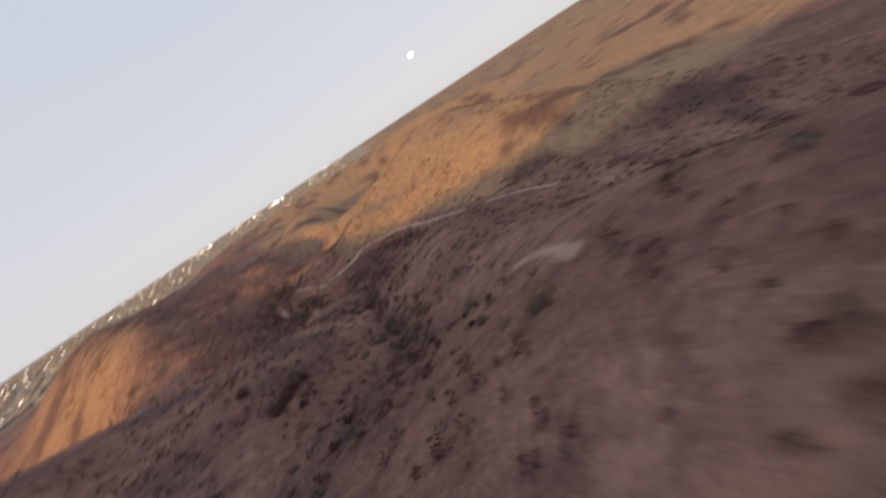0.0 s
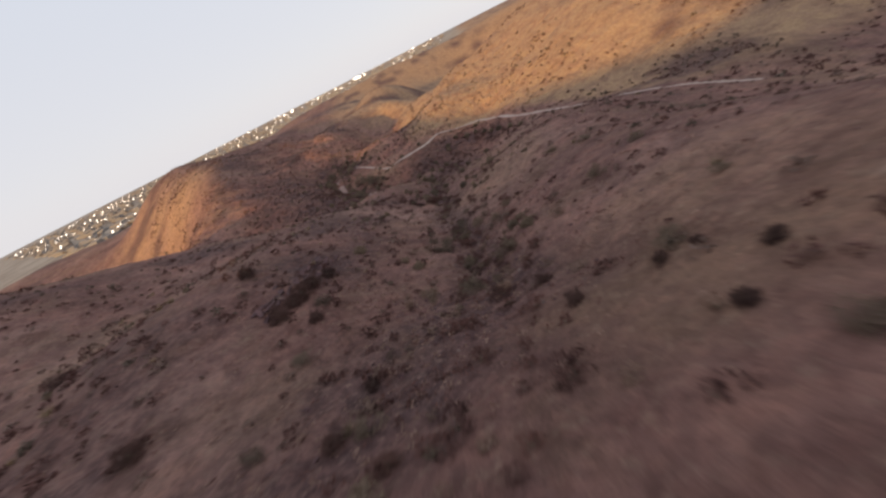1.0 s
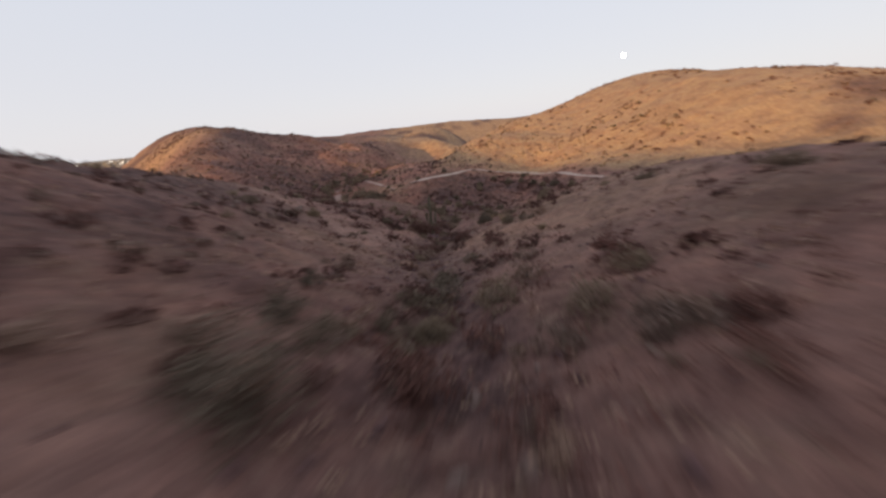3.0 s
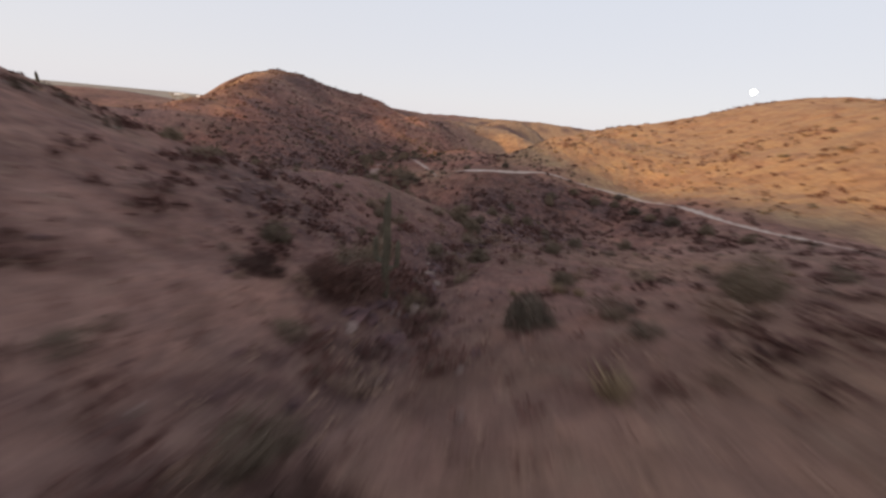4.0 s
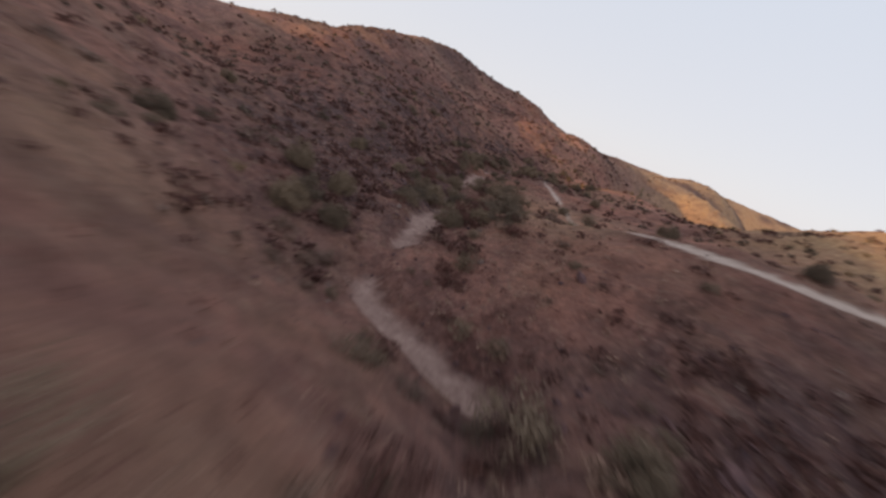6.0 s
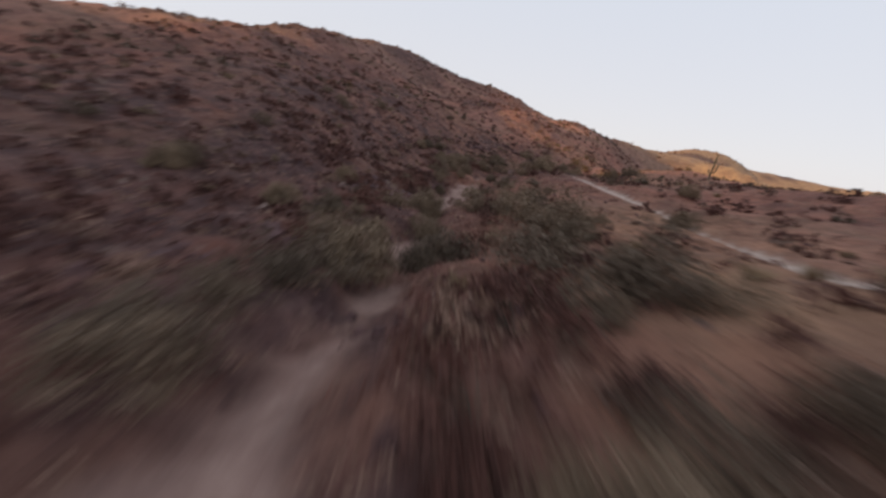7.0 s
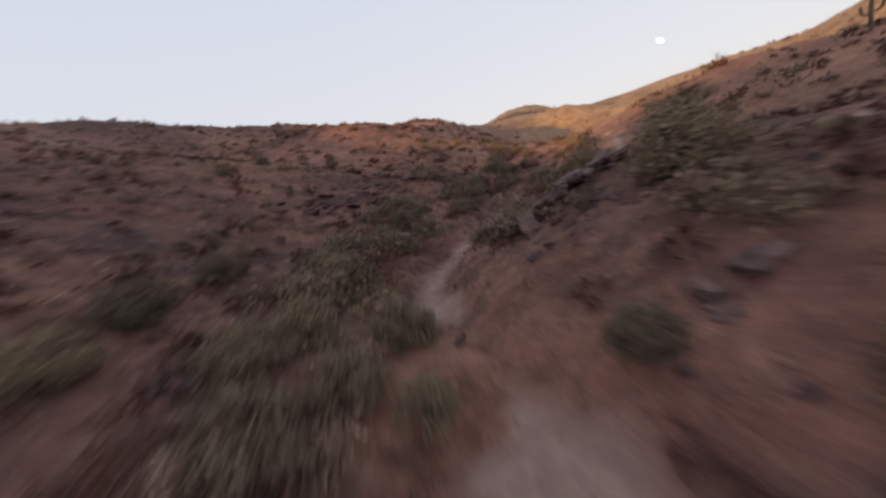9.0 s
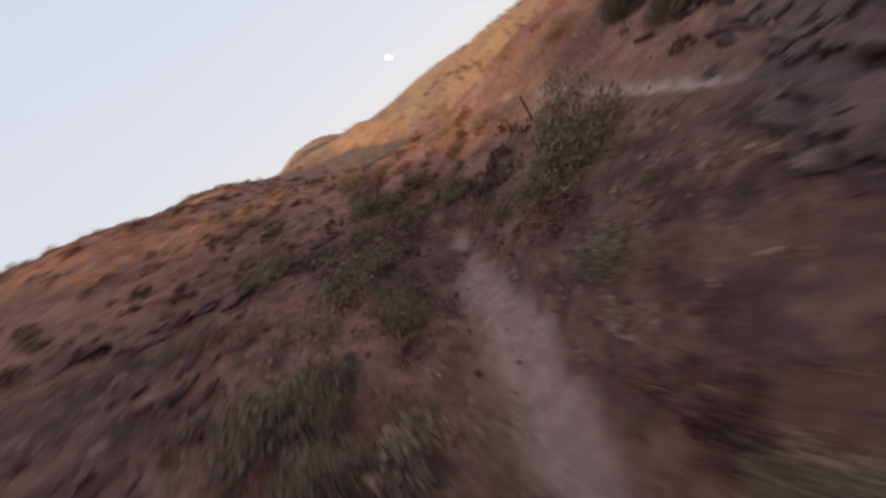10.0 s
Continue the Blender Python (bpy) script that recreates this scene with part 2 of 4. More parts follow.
RIDGES_SOUTH = [
    (-160, -80, (0.5, 0, 0.3, 1.1, 3.9, 4.4, 0, 0.9, -1.1,)),
    (-140.9, -47, (-0.2, 0.3, 4.1, 1.5, 4.2, -3.1, -3.1, 1.6,)),
    (-121.9, -14, (-0.2, -1.1, -4.9, -2.1, 3.3, -3.1, -2.6, 0.6,)),
    (-140.9, 19, (-1.2, 6.3, 3.2, -1.7, 0.6, 2.4, -2.2, 0.7,)),
    (-121.9, 52, (2.5, 10.2, 0.3, -0.9, -3.2, -4.2, 5.2, -1.6,)),
    (-140.9, 85, (0.2, 2.9, -4.6, -6.1, -2.6, 2, 9.3, -1.5,)),
    (-160, 118, (-3.4, -17.2, 1.4, 0.8, -3.8, -1.5, 2.2, 1.1, -3.6,)),
    (-140.9, 151, (-9.3, 0, 15.6, -4.1, -1.4, -2.6, 8.2, 1.6,)),
]
RIDGES_NORTH = [
    (-160, 184, (-8, 12.4, 6.6, -9, -5.2, -0.7, 7.6, 8.7, 1.8,)),
    (-140.9, 217, (3.2, 7.4, -1.6, 5.7, 1.9, -0.9, -4.1, 0.5,)),
    (-160, 250, (14.8, 8.3, 2.1, 11.7, 6.2, -0.8, -9.4, 2, -1.1,)),
    (-140.9, 283, (9, -5.4, -3.5, -3.7, 22.5, -2.7, -2.2, -1.2,)),
    (-160, 316, (2.8, 5.4, 3.3, -6.8, 9.9, 11.4, -2.9, 0.3, 1.7,)),
]
KNOLLS_SOUTH = [
    (-27, -35, (-1.4, -2.7, -2.2, 1.4, 0.2,)),
    (-51.7, -20.7, (-0.6, -2.4, 0.4, 1.6, 2.3, 0.3, 0.7,)),
    (-60, -6.4, (-1.3, -1.2, 0, -2.1, -3, 0.4, -1.5,)),
    (-51.7, 7.9, (-0.9, -0.1, 5.7, -5.1, 5.4, -1.6, 0.7,)),
    (-60, 22.2, (-0.4, -2.2, 1.4, 0, -2.8, 0.2, -1.4,)),
    (-51.7, 36.5, (-0.5, -2.2, 3.8, -4.6, 4.6, 0.4, 2.5,)),
    (-60, 50.8, (-0.2, 0, 0.7, 1.8, -2.3, 1.2, -0.2,)),
    (-51.7, 65.1, (1.8, -1, 0.9, -0.8, -1, 2.3, -3.7,)),
    (-60, 79.4, (-2, 2.6, -1, -0.6, -0.5, 0.3, -1.3,)),
    (-51.7, 93.7, (-6.4, 0.8, -1.2, 2, 0.3, -3.1, 0.5,)),
]
KNOLLS_MIDDLE = [
    (-60, 108, (2.7, 0.8, -1.4, -0.6, 0.8, -0.7, -1.8,)),
    (-51.7, 122.3, (-3, -1.6, -1, -0.3, 3, 1.3, -1.9,)),
    (-60, 136.6, (-2.6, -4, -2.3, 0.4, -0.6, 1.5, -1.4,)),
    (-51.7, 150.9, (-2.8, -2.4, -0.6, 1.7, -0.9, 4, -0.1,)),
    (-60, 165.2, (-10.4, 7.9, -2.5, 0.3, -0.5, -0.5, 4.2,)),
    (-51.7, 179.5, (-0.7, 1.4, 0.5, -2, -0.8, 0.1, -4,)),
    (-60, 193.8, (2.2, -3.4, 9.2, -6.9, -2.7, 2.4, 2,)),
    (-51.7, 208.1, (8.8, 1.3, 4.4, -8.7, 0.8, 4.1, 1.9,)),
    (-60, 222.4, (1.2, -9.7, 5.5, -5.8, 0.9, 1, 0.9,)),
]
KNOLLS_NORTH = [
    (-51.7, 236.7, (-1.7, 2.2, 0.8, -0.7, 7.4, 0.7, 0.3,)),
]
HUMPS_SOUTH = [
    (-45, 62, (0.38, 0.08, -1.19, -2.35, 1.53, -0.73, 0.71, 0.68, 0.69,)),
    (-40.6, 69.7, (-0.1, -0.15, 0.75, 2.87, 1.53, 0.74, -0.31, 0.53, 0.69,)),
    (-45, 77.4, (0.21, -0.31, 0, -0.57, -3.76, 0.67, -0.47, -0.88, 0.51,)),
    (-40.6, 85.1, (0.13, -0.24, 0.2, 0.89, -1.45, 0.48, -2.02, -0.25, 0.91,)),
    (-45, 92.8, (0.39, -0.11, -0.32, -0.28, 1.09, 2.29, 1.67, 0.5, 0.19,)),
    (-40.6, 100.5, (0.36, 0, -0.7, -0.86, -0.87, -0.57, 0.14, -0.47, -1.61,)),
    (-45, 108.2, (0.69, 2.02, -0.23, 1.35, 0.32, -0.28, -0.17, 0, -0.54,)),
    (-40.6, 115.9, (-0.1, -2.36, -1.65, 0.36, -0.72, -0.11, 0.66, 1.29, 0.33,)),
]
HUMPS_NORTH = [
    (-45, 123.6, (0.58, 1.48, -0.47, 1.15, 0.67, -0.21, -0.36, 0.91, 0.62,)),
    (-40.6, 131.3, (1.11, -3.09, 2.85, -2.51, 1.51, -0.84, 0, 0.39,)),
    (-45, 139, (1.38, -0.17, -0.65, 0.11, -0.18, -0.34, -0.37,)),
    (-40.6, 146.7, (1.27, 0.89, -2.47, 1.76, 0.51, -0.21, 0, -0.22, -0.11,)),
    (-45, 154.4, (-2.18, -1.31, 0.15, -0.54, 0.65, 0.15, 0, -0.14, -0.34,)),
    (-31.7, 162.1, (-0.22, 1.05, 0.27, 0.14, 0, -0.1, -0.28, 0.09,)),
]
# side valley under the trail, the saddle beyond the wash, and an unseen dip behind the start
SIDE_VALLEY = [(25, 76, (-3,)), (21, 64, (-2.8,)), (18, 52, (-1,))]
SADDLE = [(1, 198, (9,)), (-27, 207, (-1.8,))]
# out of view; added so the low sun clears it and reaches the eastern hill
SUN_GAP = [(-40, -60, (-6,))]
HILLS = [(75, 95.25, BROAD_HILLS), (30, 38.1, RIDGES_SOUTH + RIDGES_NORTH), (13, 16.51, KNOLLS_SOUTH + KNOLLS_MIDDLE + KNOLLS_NORTH), (7, 8.89, HUMPS_SOUTH + HUMPS_NORTH), (8, 10, SIDE_VALLEY), (12, 24, SADDLE), (17, 34, SUN_GAP)]


GULLY = curve_through([(-1.5, 4), (0.4, 12), (0.8, 23), (0.4, 33), (2.0, 41), (1.8, 48), (1.2, 55), (3.4, 61), (2.2, 66), (0, 73), (-4, 80.5)])
WASH = curve_through([(-4, 80.5), (-8, 81), (-11, 82), (-12.9, 86), (-14.3, 89.5), (-15.5, 92.2), (-17.0, 95.4), (-18.1, 98.4), (-19.0, 101), (-19.9, 102.8), (-21.0, 105.2), (-23.4, 108.8), (-25.2, 112.3), (-26.4, 116), (-27.2, 119.7),
                      (-27.8, 123), (-28.4, 126), (-29.6, 129), (-30.1, 131.5), (-29.8, 134), (-28.6, 136.8), (-27.4, 138.6), (-26.2, 141.6), (-24.8, 144), (-23.8, 146.5)])
TRAIL = curve_through([(48, 25), (45, 30.6), (39, 43), (38.4, 56), (36.4, 66), (34.8, 74), (32.4, 82), (30.6, 90), (29.8, 96), (27.5, 101), (22, 100.8), (18, 99.8), (14.5, 100), (12, 99.5), (8.6, 94), (6, 92), (3.3, 91.4), (0.4, 91.8), (-2.6, 94), (-5, 97.5), (-6.6, 101), (-7.3, 104.4), (-8.7, 107.3),
                       (-10.2, 110.7), (-12.2, 115), (-14.3, 119.5), (-16.8, 124.6), (-18.4, 127.2), (-19.2, 130), (-20.8, 133), (-21.2, 135.2), (-20.0, 138), (-18.5, 141.3), (-17.1, 145), (-15.9, 149.6), (-12, 154), (-6, 160), (4, 172)])
BARE = curve_through([(11.1, -12), (11.6, -14), (11.5, -16.2), (11.3, -18.3), (11.0, -20)])
# smooth reddish soil with little on it
SMOOTH = [(-5.9, 63.1, 7), (-9.9, 68.7, 7), (-7.9, 74.6, 4), (8.4, 48.6, 7), (8.8, 34.5, 6), (-12.4, 41.8, 6), (-7.7, 100.7, 5), (-11.3, 110.2, 5), (-16.0, 117.1, 5), (-18.8, 123.2, 4)]
# rocky knobs on the crests: centre, radius, height
KNOBS = [(-72.1, 136.7, 6.5, 1.25), (-26.1, 208.4, 5.5, 0.4), (-84.8, 121.3, 4.5, 0.7), (-109.1, 207.4, 6.0, 1.2)]
# straw ground; the three farthest west tint the knoll gold where sun falls
STRAW_AND_SUN_PATCHES = [(-31.6, 128.4, 2.4, 0.5), (-110.0, 172.0, 26, 0.8), (-160.0, 212.0, 28, 0.8), (-134.1, 193.4, 26, 0.8), (-8.2, 98.0, 6, 0.7), (-11.7, 107.8, 6, 0.5), (-23.3, 113.4, 2.0, 0.6), (-21.6, 139.9, 2.0, 0.6), (-19.5, 117.8, 3, 0.4)]
# rubble slopes: centre and radius; the one at (-22.2, 130.0) paints in bank shade
RUBBLE_AND_SHADE = [(-14.4, 94.2, 2.6), (-12.6, 90.6, 2.4), (-26.6, 111.0, 2.5), (20.0, 88.5, 4), (26.0, 82.0, 4), (10.5, 76.0, 7), (4.5, 82.0, 6), (9.5, 65.0, 4), (-22.2, 130.0, 5), (-24.1, 136.4, 4), (-6.6, 48.6, 5), (-21.0, 87.3, 8), (-23.7, 93.4, 8), (-10.7, 55.4, 4), (-20.1, 133.4, 4.5), (-35.1, 143.4, 6), (-30.1, 149.4, 5), (1.4, 46.9, 3.5), (1.1, 70.9, 4), (-14.6, 12.2, 5), (7.1, 68.7, 6), (-17.5, 95.2, 4), (-39.8, 113.4, 13), (-45.3, 128.0, 12), (13.0, 87.3, 7), (-36.2, 98.0, 9), (-29.1, 90.6, 8), (-30.5, 102.5, 9), (-35.2, 130.0, 7), (-36.3, 120.1, 7)]


def terrain_base(x, y):
    r = np.hypot(x, (y - 130) / 1.3)
    east = 1 / (1 + np.exp(-np.clip((x - 0.27 * (y - 60) - 40) / 25, -40, 40)))
    far = np.maximum((1 - east) / (1 + np.exp(-np.clip((r - 520) / 60, -40, 40))), 1 / (1 + np.exp(-np.clip((r - 2200) / 150, -40, 40))))
    z = 9 * (1 - far) - 18 * far
    for radius, step, rows in HILLS:
        for x0, y0, heights in rows:
            near = np.nonzero((np.abs(y - y0) < 4.2 * radius) & (x > x0 - 4.2 * radius) & (x < x0 + step * len(heights) + 4.2 * radius))[0]
            if len(near) == 0:
                continue
            nx, total = x[near], 0.0
            for k, rise in enumerate(heights):
                if rise:
                    total = total + rise * np.exp(-((nx - x0 - k * step) ** 2) / (2 * radius * radius))
            z[near] += total * np.exp(-((y[near] - y0) ** 2) / (2 * radius * radius))
    return z


def terrain(x, y):
    """Height of the ground, with the masks of what covers it."""
    x, y = np.atleast_1d(np.asarray(x, float)), np.atleast_1d(np.asarray(y, float))
    z = terrain_base(x, y)
    near = 1 - smooth(350, 700, np.hypot(x, y - 130))
    dg, dw, dt = line_distance(x, y, GULLY), line_distance(x, y, WASH), line_distance(x, y, TRAIL)
    wob = fbm(x, y, 5.0, 3, 11)
    half = -0.32 + 1.3 * smooth(107, 113, y) * (1 - smooth(123.4, 126, y)) + 0.95 * np.exp(-((y - 89.0) / 4.5) ** 2) + 0.8 * np.exp(-((y - 97.0) / 1.6) ** 2) + 1.15 * np.exp(-((y - 101.2) / 1.5) ** 2) + 1.2 * np.exp(-((y - 81) / 1.6) ** 2)
    half = half + 0.95 * np.exp(-((y - 134.5) / 4.5) ** 2) + 0.8 * np.exp(-((y - 142) / 4.0) ** 2) + 0.9 * np.exp(-((y - 129.2) / 1.5) ** 2) + 0.4 * wob + 0.75 * fbm(x, y, 2.6, 3, 91)
    calm = np.minimum(smooth(0.6, 4.0, dw), smooth(0.2, 2.0, dt))
    rough_area = smooth(0.0, 0.45, fbm(x, y, 26.0, 3, 5))
    ridged = 1 - np.abs(fbm(x, y, 9.0, 3, 21)) * 2.2
    for cx, cy, cr, rise in KNOBS:
        z = z + rise * np.exp(-(((x - cx) ** 2 + (y - cy) ** 2) / (cr * cr)) ** 1.4) * (1 + 0.5 * fbm(x, y, 3.5, 2, 15))
    z = z + near * smooth(18, 40, dw) * smooth(14, 30, dg) * 0.9 * fbm(x, y, 11.0, 3, 81) * (1 - smooth(-40, -10, x))
    z = z + near * calm * (0.35 * fbm(x, y, 17.0, 3, 3) + 0.42 * fbm(x, y, 5.0, 4, 7, 0.62) + 0.3 * rough_area * ridged)
    z = z + near * smooth(22, 45, x + 0.2 * (y - 100)) * 0.8 * (0.3 - np.abs(fbm(x, y, 24.0, 3, 51)) * 2.0)
    z = z + near * calm * fbm(x, y, 1.9, 3, 9, 0.65) * (0.16 + 0.26 * rough_area)
    z = z + near * smooth(1.0, 3.0, dw) * smooth(0.5, 2.0, dt) * 0.22 * (0.35 - np.abs(fbm(x, y, 3.2, 3, 71)) * 1.6)
    z = z - 0.75 * np.exp(-(dg / 1.7) ** 2) - 0.5 * np.exp(-(dg / 5.0) ** 2)
    z = z - 0.75 * (1 - smooth(half, half + 1.3, dw)) - 0.35 * np.exp(-(dw / 5.0) ** 2)
    tread = 0.2 + 0.09 * (1 - smooth(98, 118, y)) - 0.25 * smooth(122, 130, y)
    z = z - 0.14 * (1 - smooth(tread, tread + 0.5, dt))
    z = z + near * 0.03 * fbm(x, y, 0.9, 2, 13)
    wash = 1 - smooth(half - 0.25, half + 0.3, dw + 0.6 * fbm(x, y, 1.2, 4, 17, 0.62))
    trail = 1 - smooth(tread, tread + 0.3, dt + 0.3 * fbm(x, y, 1.3, 3, 19) + 0.28 * smooth(0.05, 0.5, fbm(x, y, 5.0, 2, 37)))
    trail = np.maximum(trail, 0.5 * (1 - smooth(0.3, 1.2, line_distance(x, y, BARE) + 0.9 * fbm(x, y, 3.0, 3, 23))))
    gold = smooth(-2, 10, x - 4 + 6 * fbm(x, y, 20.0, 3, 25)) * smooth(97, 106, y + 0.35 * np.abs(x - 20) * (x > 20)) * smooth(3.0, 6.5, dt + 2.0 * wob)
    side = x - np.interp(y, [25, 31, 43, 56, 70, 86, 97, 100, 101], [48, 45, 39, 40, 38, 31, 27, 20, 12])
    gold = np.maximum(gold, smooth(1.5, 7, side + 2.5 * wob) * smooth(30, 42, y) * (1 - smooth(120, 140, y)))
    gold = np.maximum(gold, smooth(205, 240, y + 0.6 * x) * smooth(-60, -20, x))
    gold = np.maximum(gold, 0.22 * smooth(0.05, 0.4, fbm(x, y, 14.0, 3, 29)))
    for cx, cy, cr, amount in STRAW_AND_SUN_PATCHES:
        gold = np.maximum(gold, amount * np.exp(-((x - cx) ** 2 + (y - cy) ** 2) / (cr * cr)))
    rock = np.maximum(0.8 * smooth(0.1, 0.5, fbm(x, y, 22.0, 4, 31)), 0.8 * np.exp(-(dg / 2.6) ** 2))
    west = smooth(-3, 1, np.interp(y, [82, 98, 112, 123, 131, 144], [-11, -18.6, -25.2, -27.8, -30.1, -24.8]) - x)
    rock = np.maximum(rock, 0.8 * np.exp(-(np.maximum(dw - 1.5, 0) / 4.0) ** 2) * (0.4 + 0.6 * smooth(-0.2, 0.3, wob)) * (0.4 + 0.6 * west))
    rock = np.maximum(rock, (0.6 + 0.5 * wob) * smooth(84, 95, y) * (1 - smooth(16, 40, dw)) * west * (1 - smooth(136, 148, y)))
    for cx, cy, cr, rise in KNOBS:
        rock = np.maximum(rock, 0.95 * np.exp(-((x - cx) ** 2 + (y - cy) ** 2) / (cr * cr)))
    for cx, cy, cr in RUBBLE_AND_SHADE:
        rock = np.maximum(rock, 0.95 * np.exp(-((x - cx) ** 2 + (y - cy) ** 2) / (cr * cr)))
    for cx, cy, cr in SMOOTH:
        rock = rock * (1 - 0.9 * np.exp(-((x - cx) ** 2 + (y - cy) ** 2) / (cr * cr)))
    clay = smooth(62, 96, y) * smooth(-75, -50, x) * (1 - smooth(170, 230, y)) * (0.75 + 0.5 * fbm(x, y, 13.0, 3, 67))
    plain = smooth(430, 640, np.hypot(x, (y - 130) / 1.3)) * (1 - smooth(-20, 40, x - 0.27 * (y - 60) - 40))
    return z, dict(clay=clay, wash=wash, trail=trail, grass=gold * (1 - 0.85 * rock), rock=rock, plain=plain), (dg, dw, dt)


def height(x, y):
    return float(terrain(x, y)[0][0])


def spread(lo, hi, fine, far_lo, far_hi, grow):
    mid = list(np.arange(lo, hi + 1e-6, fine))
    up, step = [hi], fine
    while up[-1] < far_hi:
        step *= grow
        up.append(up[-1] + step)
    down, step = [lo], fine
    while down[-1] > far_lo:
        step *= grow
        down.append(down[-1] - step)
    return np.array(down[:0:-1] + mid + up[1:])


def build_ground():
    gx = spread(-46, 42, 0.35, -4600, 4600, 1.055)
    gy = spread(-20, 176, 0.34, -1500, 4700, 1.055)
    xx, yy = np.meshgrid(gx, gy)
    z, masks, _ = terrain(xx.ravel(), yy.ravel())
    w, h = len(gx), len(gy)
    i = (np.arange(h - 1)[:, None] * w + np.arange(w - 1)[None, :]).ravel()
    quads = np.stack([i, i + 1, i + w + 1, i + w], 1)
    me = bpy.data.meshes.new("ground")
    me.vertices.add(w * h)
    me.vertices.foreach_set("co", np.stack([xx.ravel(), yy.ravel(), z], 1).astype(np.float32).ravel())
    me.loops.add(quads.size)
    me.loops.foreach_set("vertex_index", quads.astype(np.int32).ravel())
    me.polygons.add(len(quads))
    me.polygons.foreach_set("loop_start", np.arange(0, quads.size, 4, dtype=np.int32))
    me.polygons.foreach_set("use_smooth", np.ones(len(quads), bool))
    me.update()
    for key, v in masks.items():
        me.attributes.new(key, "FLOAT", "POINT").data.foreach_set("value", v.astype(np.float32))
    me.materials.append(SOIL)
    return tagged(new("ground", me), "reddish brown gravelly desert hills with a sandy wash and trail", "ground", kind="structure")


build_ground()


# ---------------------------------------------------------------- things
def part(name, bm, material, parent=None, label=""):
    me = bpy.data.meshes.new(name)
    if isinstance(bm, tuple):
        me.from_pydata(bm[0], [], bm[1])
    else:
        bm.to_mesh(me)
        bm.free()
    me.materials.append(material)
    ob = new(name, me)
    if parent:
        ob.parent = parent
    return tagged(ob, label)


class Soup:
    """Vertices and faces of one mesh, collected."""

    def __init__(self):
        self.v, self.f = [], []

    def tube(self, pts, radii, sides=4):
        base, n = len(self.v), len(pts)
        for k, (p, r) in enumerate(zip(pts, radii)):
            d = (pts[min(k + 1, n - 1)] - pts[max(k - 1, 0)]).normalized()
            u = d.orthogonal().normalized()
            w = d.cross(u)
            for s in range(sides):
                a = 2 * math.pi * s / sides
                self.v.append(tuple(p + (u * math.cos(a) + w * math.sin(a)) * r))
        for k in range(n - 1):
            for s in range(sides):
                a, b2 = base + k * sides + s, base + k * sides + (s + 1) % sides
                self.f.append((a, b2, b2 + sides, a + sides))
        self.f.append(tuple(base + (n - 1) * sides + s for s in range(sides)))

    def leaf(self, p, d, size, wide=0.5):
        u = d.orthogonal().normalized()
        u.rotate(Matrix.Rotation(random.uniform(0, 6.28), 3, d))
        b2 = len(self.v)
        self.v += [tuple(p + u * size * wide * 0.62), tuple(p + d * size * 1.1), tuple(p - u * size * wide * 0.62)]
        self.f.append((b2, b2 + 1, b2 + 2))

    def facing_leaf(self, p, n, size, wide=0.55):
        d = n.orthogonal().normalized()
        d.rotate(Matrix.Rotation(random.uniform(0, 6.28), 3, n))
        u = n.cross(d) * size * wide * 0.62
        b2 = len(self.v)
        self.v += [tuple(p + u), tuple(p + d * size * 1.1), tuple(p - u)]
        self.f.append((b2, b2 + 1, b2 + 2))

    def mesh(self):
        return self.v, self.f


def up_vector(spread_deg):
    a, t = random.uniform(0, 2 * math.pi), radians(spread_deg) * math.sqrt(random.random())
    return Vector((math.cos(a) * math.sin(t), math.sin(a) * math.sin(t), math.cos(t)))


def round_bush(name, label, leaf_mat, tall, wide, clumps, leaves, leaf_size, tight=0.13):
    """A dense rounded shrub: stems that each carry a clump of small leaves, the clumps filling an uneven dome."""
    root = tagged(new(name), label, "shrub", group=name)
    wood, green = Soup(), Soup()
    lobes = [(random.uniform(0, 6.28), random.uniform(0.75, 1.2)) for _ in range(4)]
    for k in range(clumps):
        d = up_vector(94)
        a = math.atan2(d.y, d.x)
        lump = sum(s * max(0.0, math.cos(a - q)) ** 2 for q, s in lobes) / 2.0 * 0.5 + 0.6
        reach = lump * (0.35 + 0.6 * random.random() ** 0.5)
        c = Vector((d.x * wide * reach, d.y * wide * reach, max(d.z, 0.06) * tall * reach * random.uniform(0.85, 1.1) + 0.04 * tall))
        mid = Vector((c.x * 0.35, c.y * 0.35, c.z * 0.55)) + up_vector(180) * 0.05 * tall
        wood.tube([Vector((0, 0, -0.06)), mid, c], (0.012 * tall + 0.003, 0.007 * tall + 0.002, 0.002), 3)
        for _ in range(leaves // clumps):
            off = Vector((random.gauss(0, 1), random.gauss(0, 1), random.gauss(0, 0.8))) * tight * tall
            p = c + off
            p.z = max(p.z, -0.02)
            green.facing_leaf(p, (up_vector(180) * 0.75 + off.normalized() * 0.5 + d * 0.6).normalized(), leaf_size * random.uniform(0.6, 1.5))
    part("branch_frame", wood.mesh(), TWIG, root)
    part("foliage", green.mesh(), leaf_mat, root)
    return root


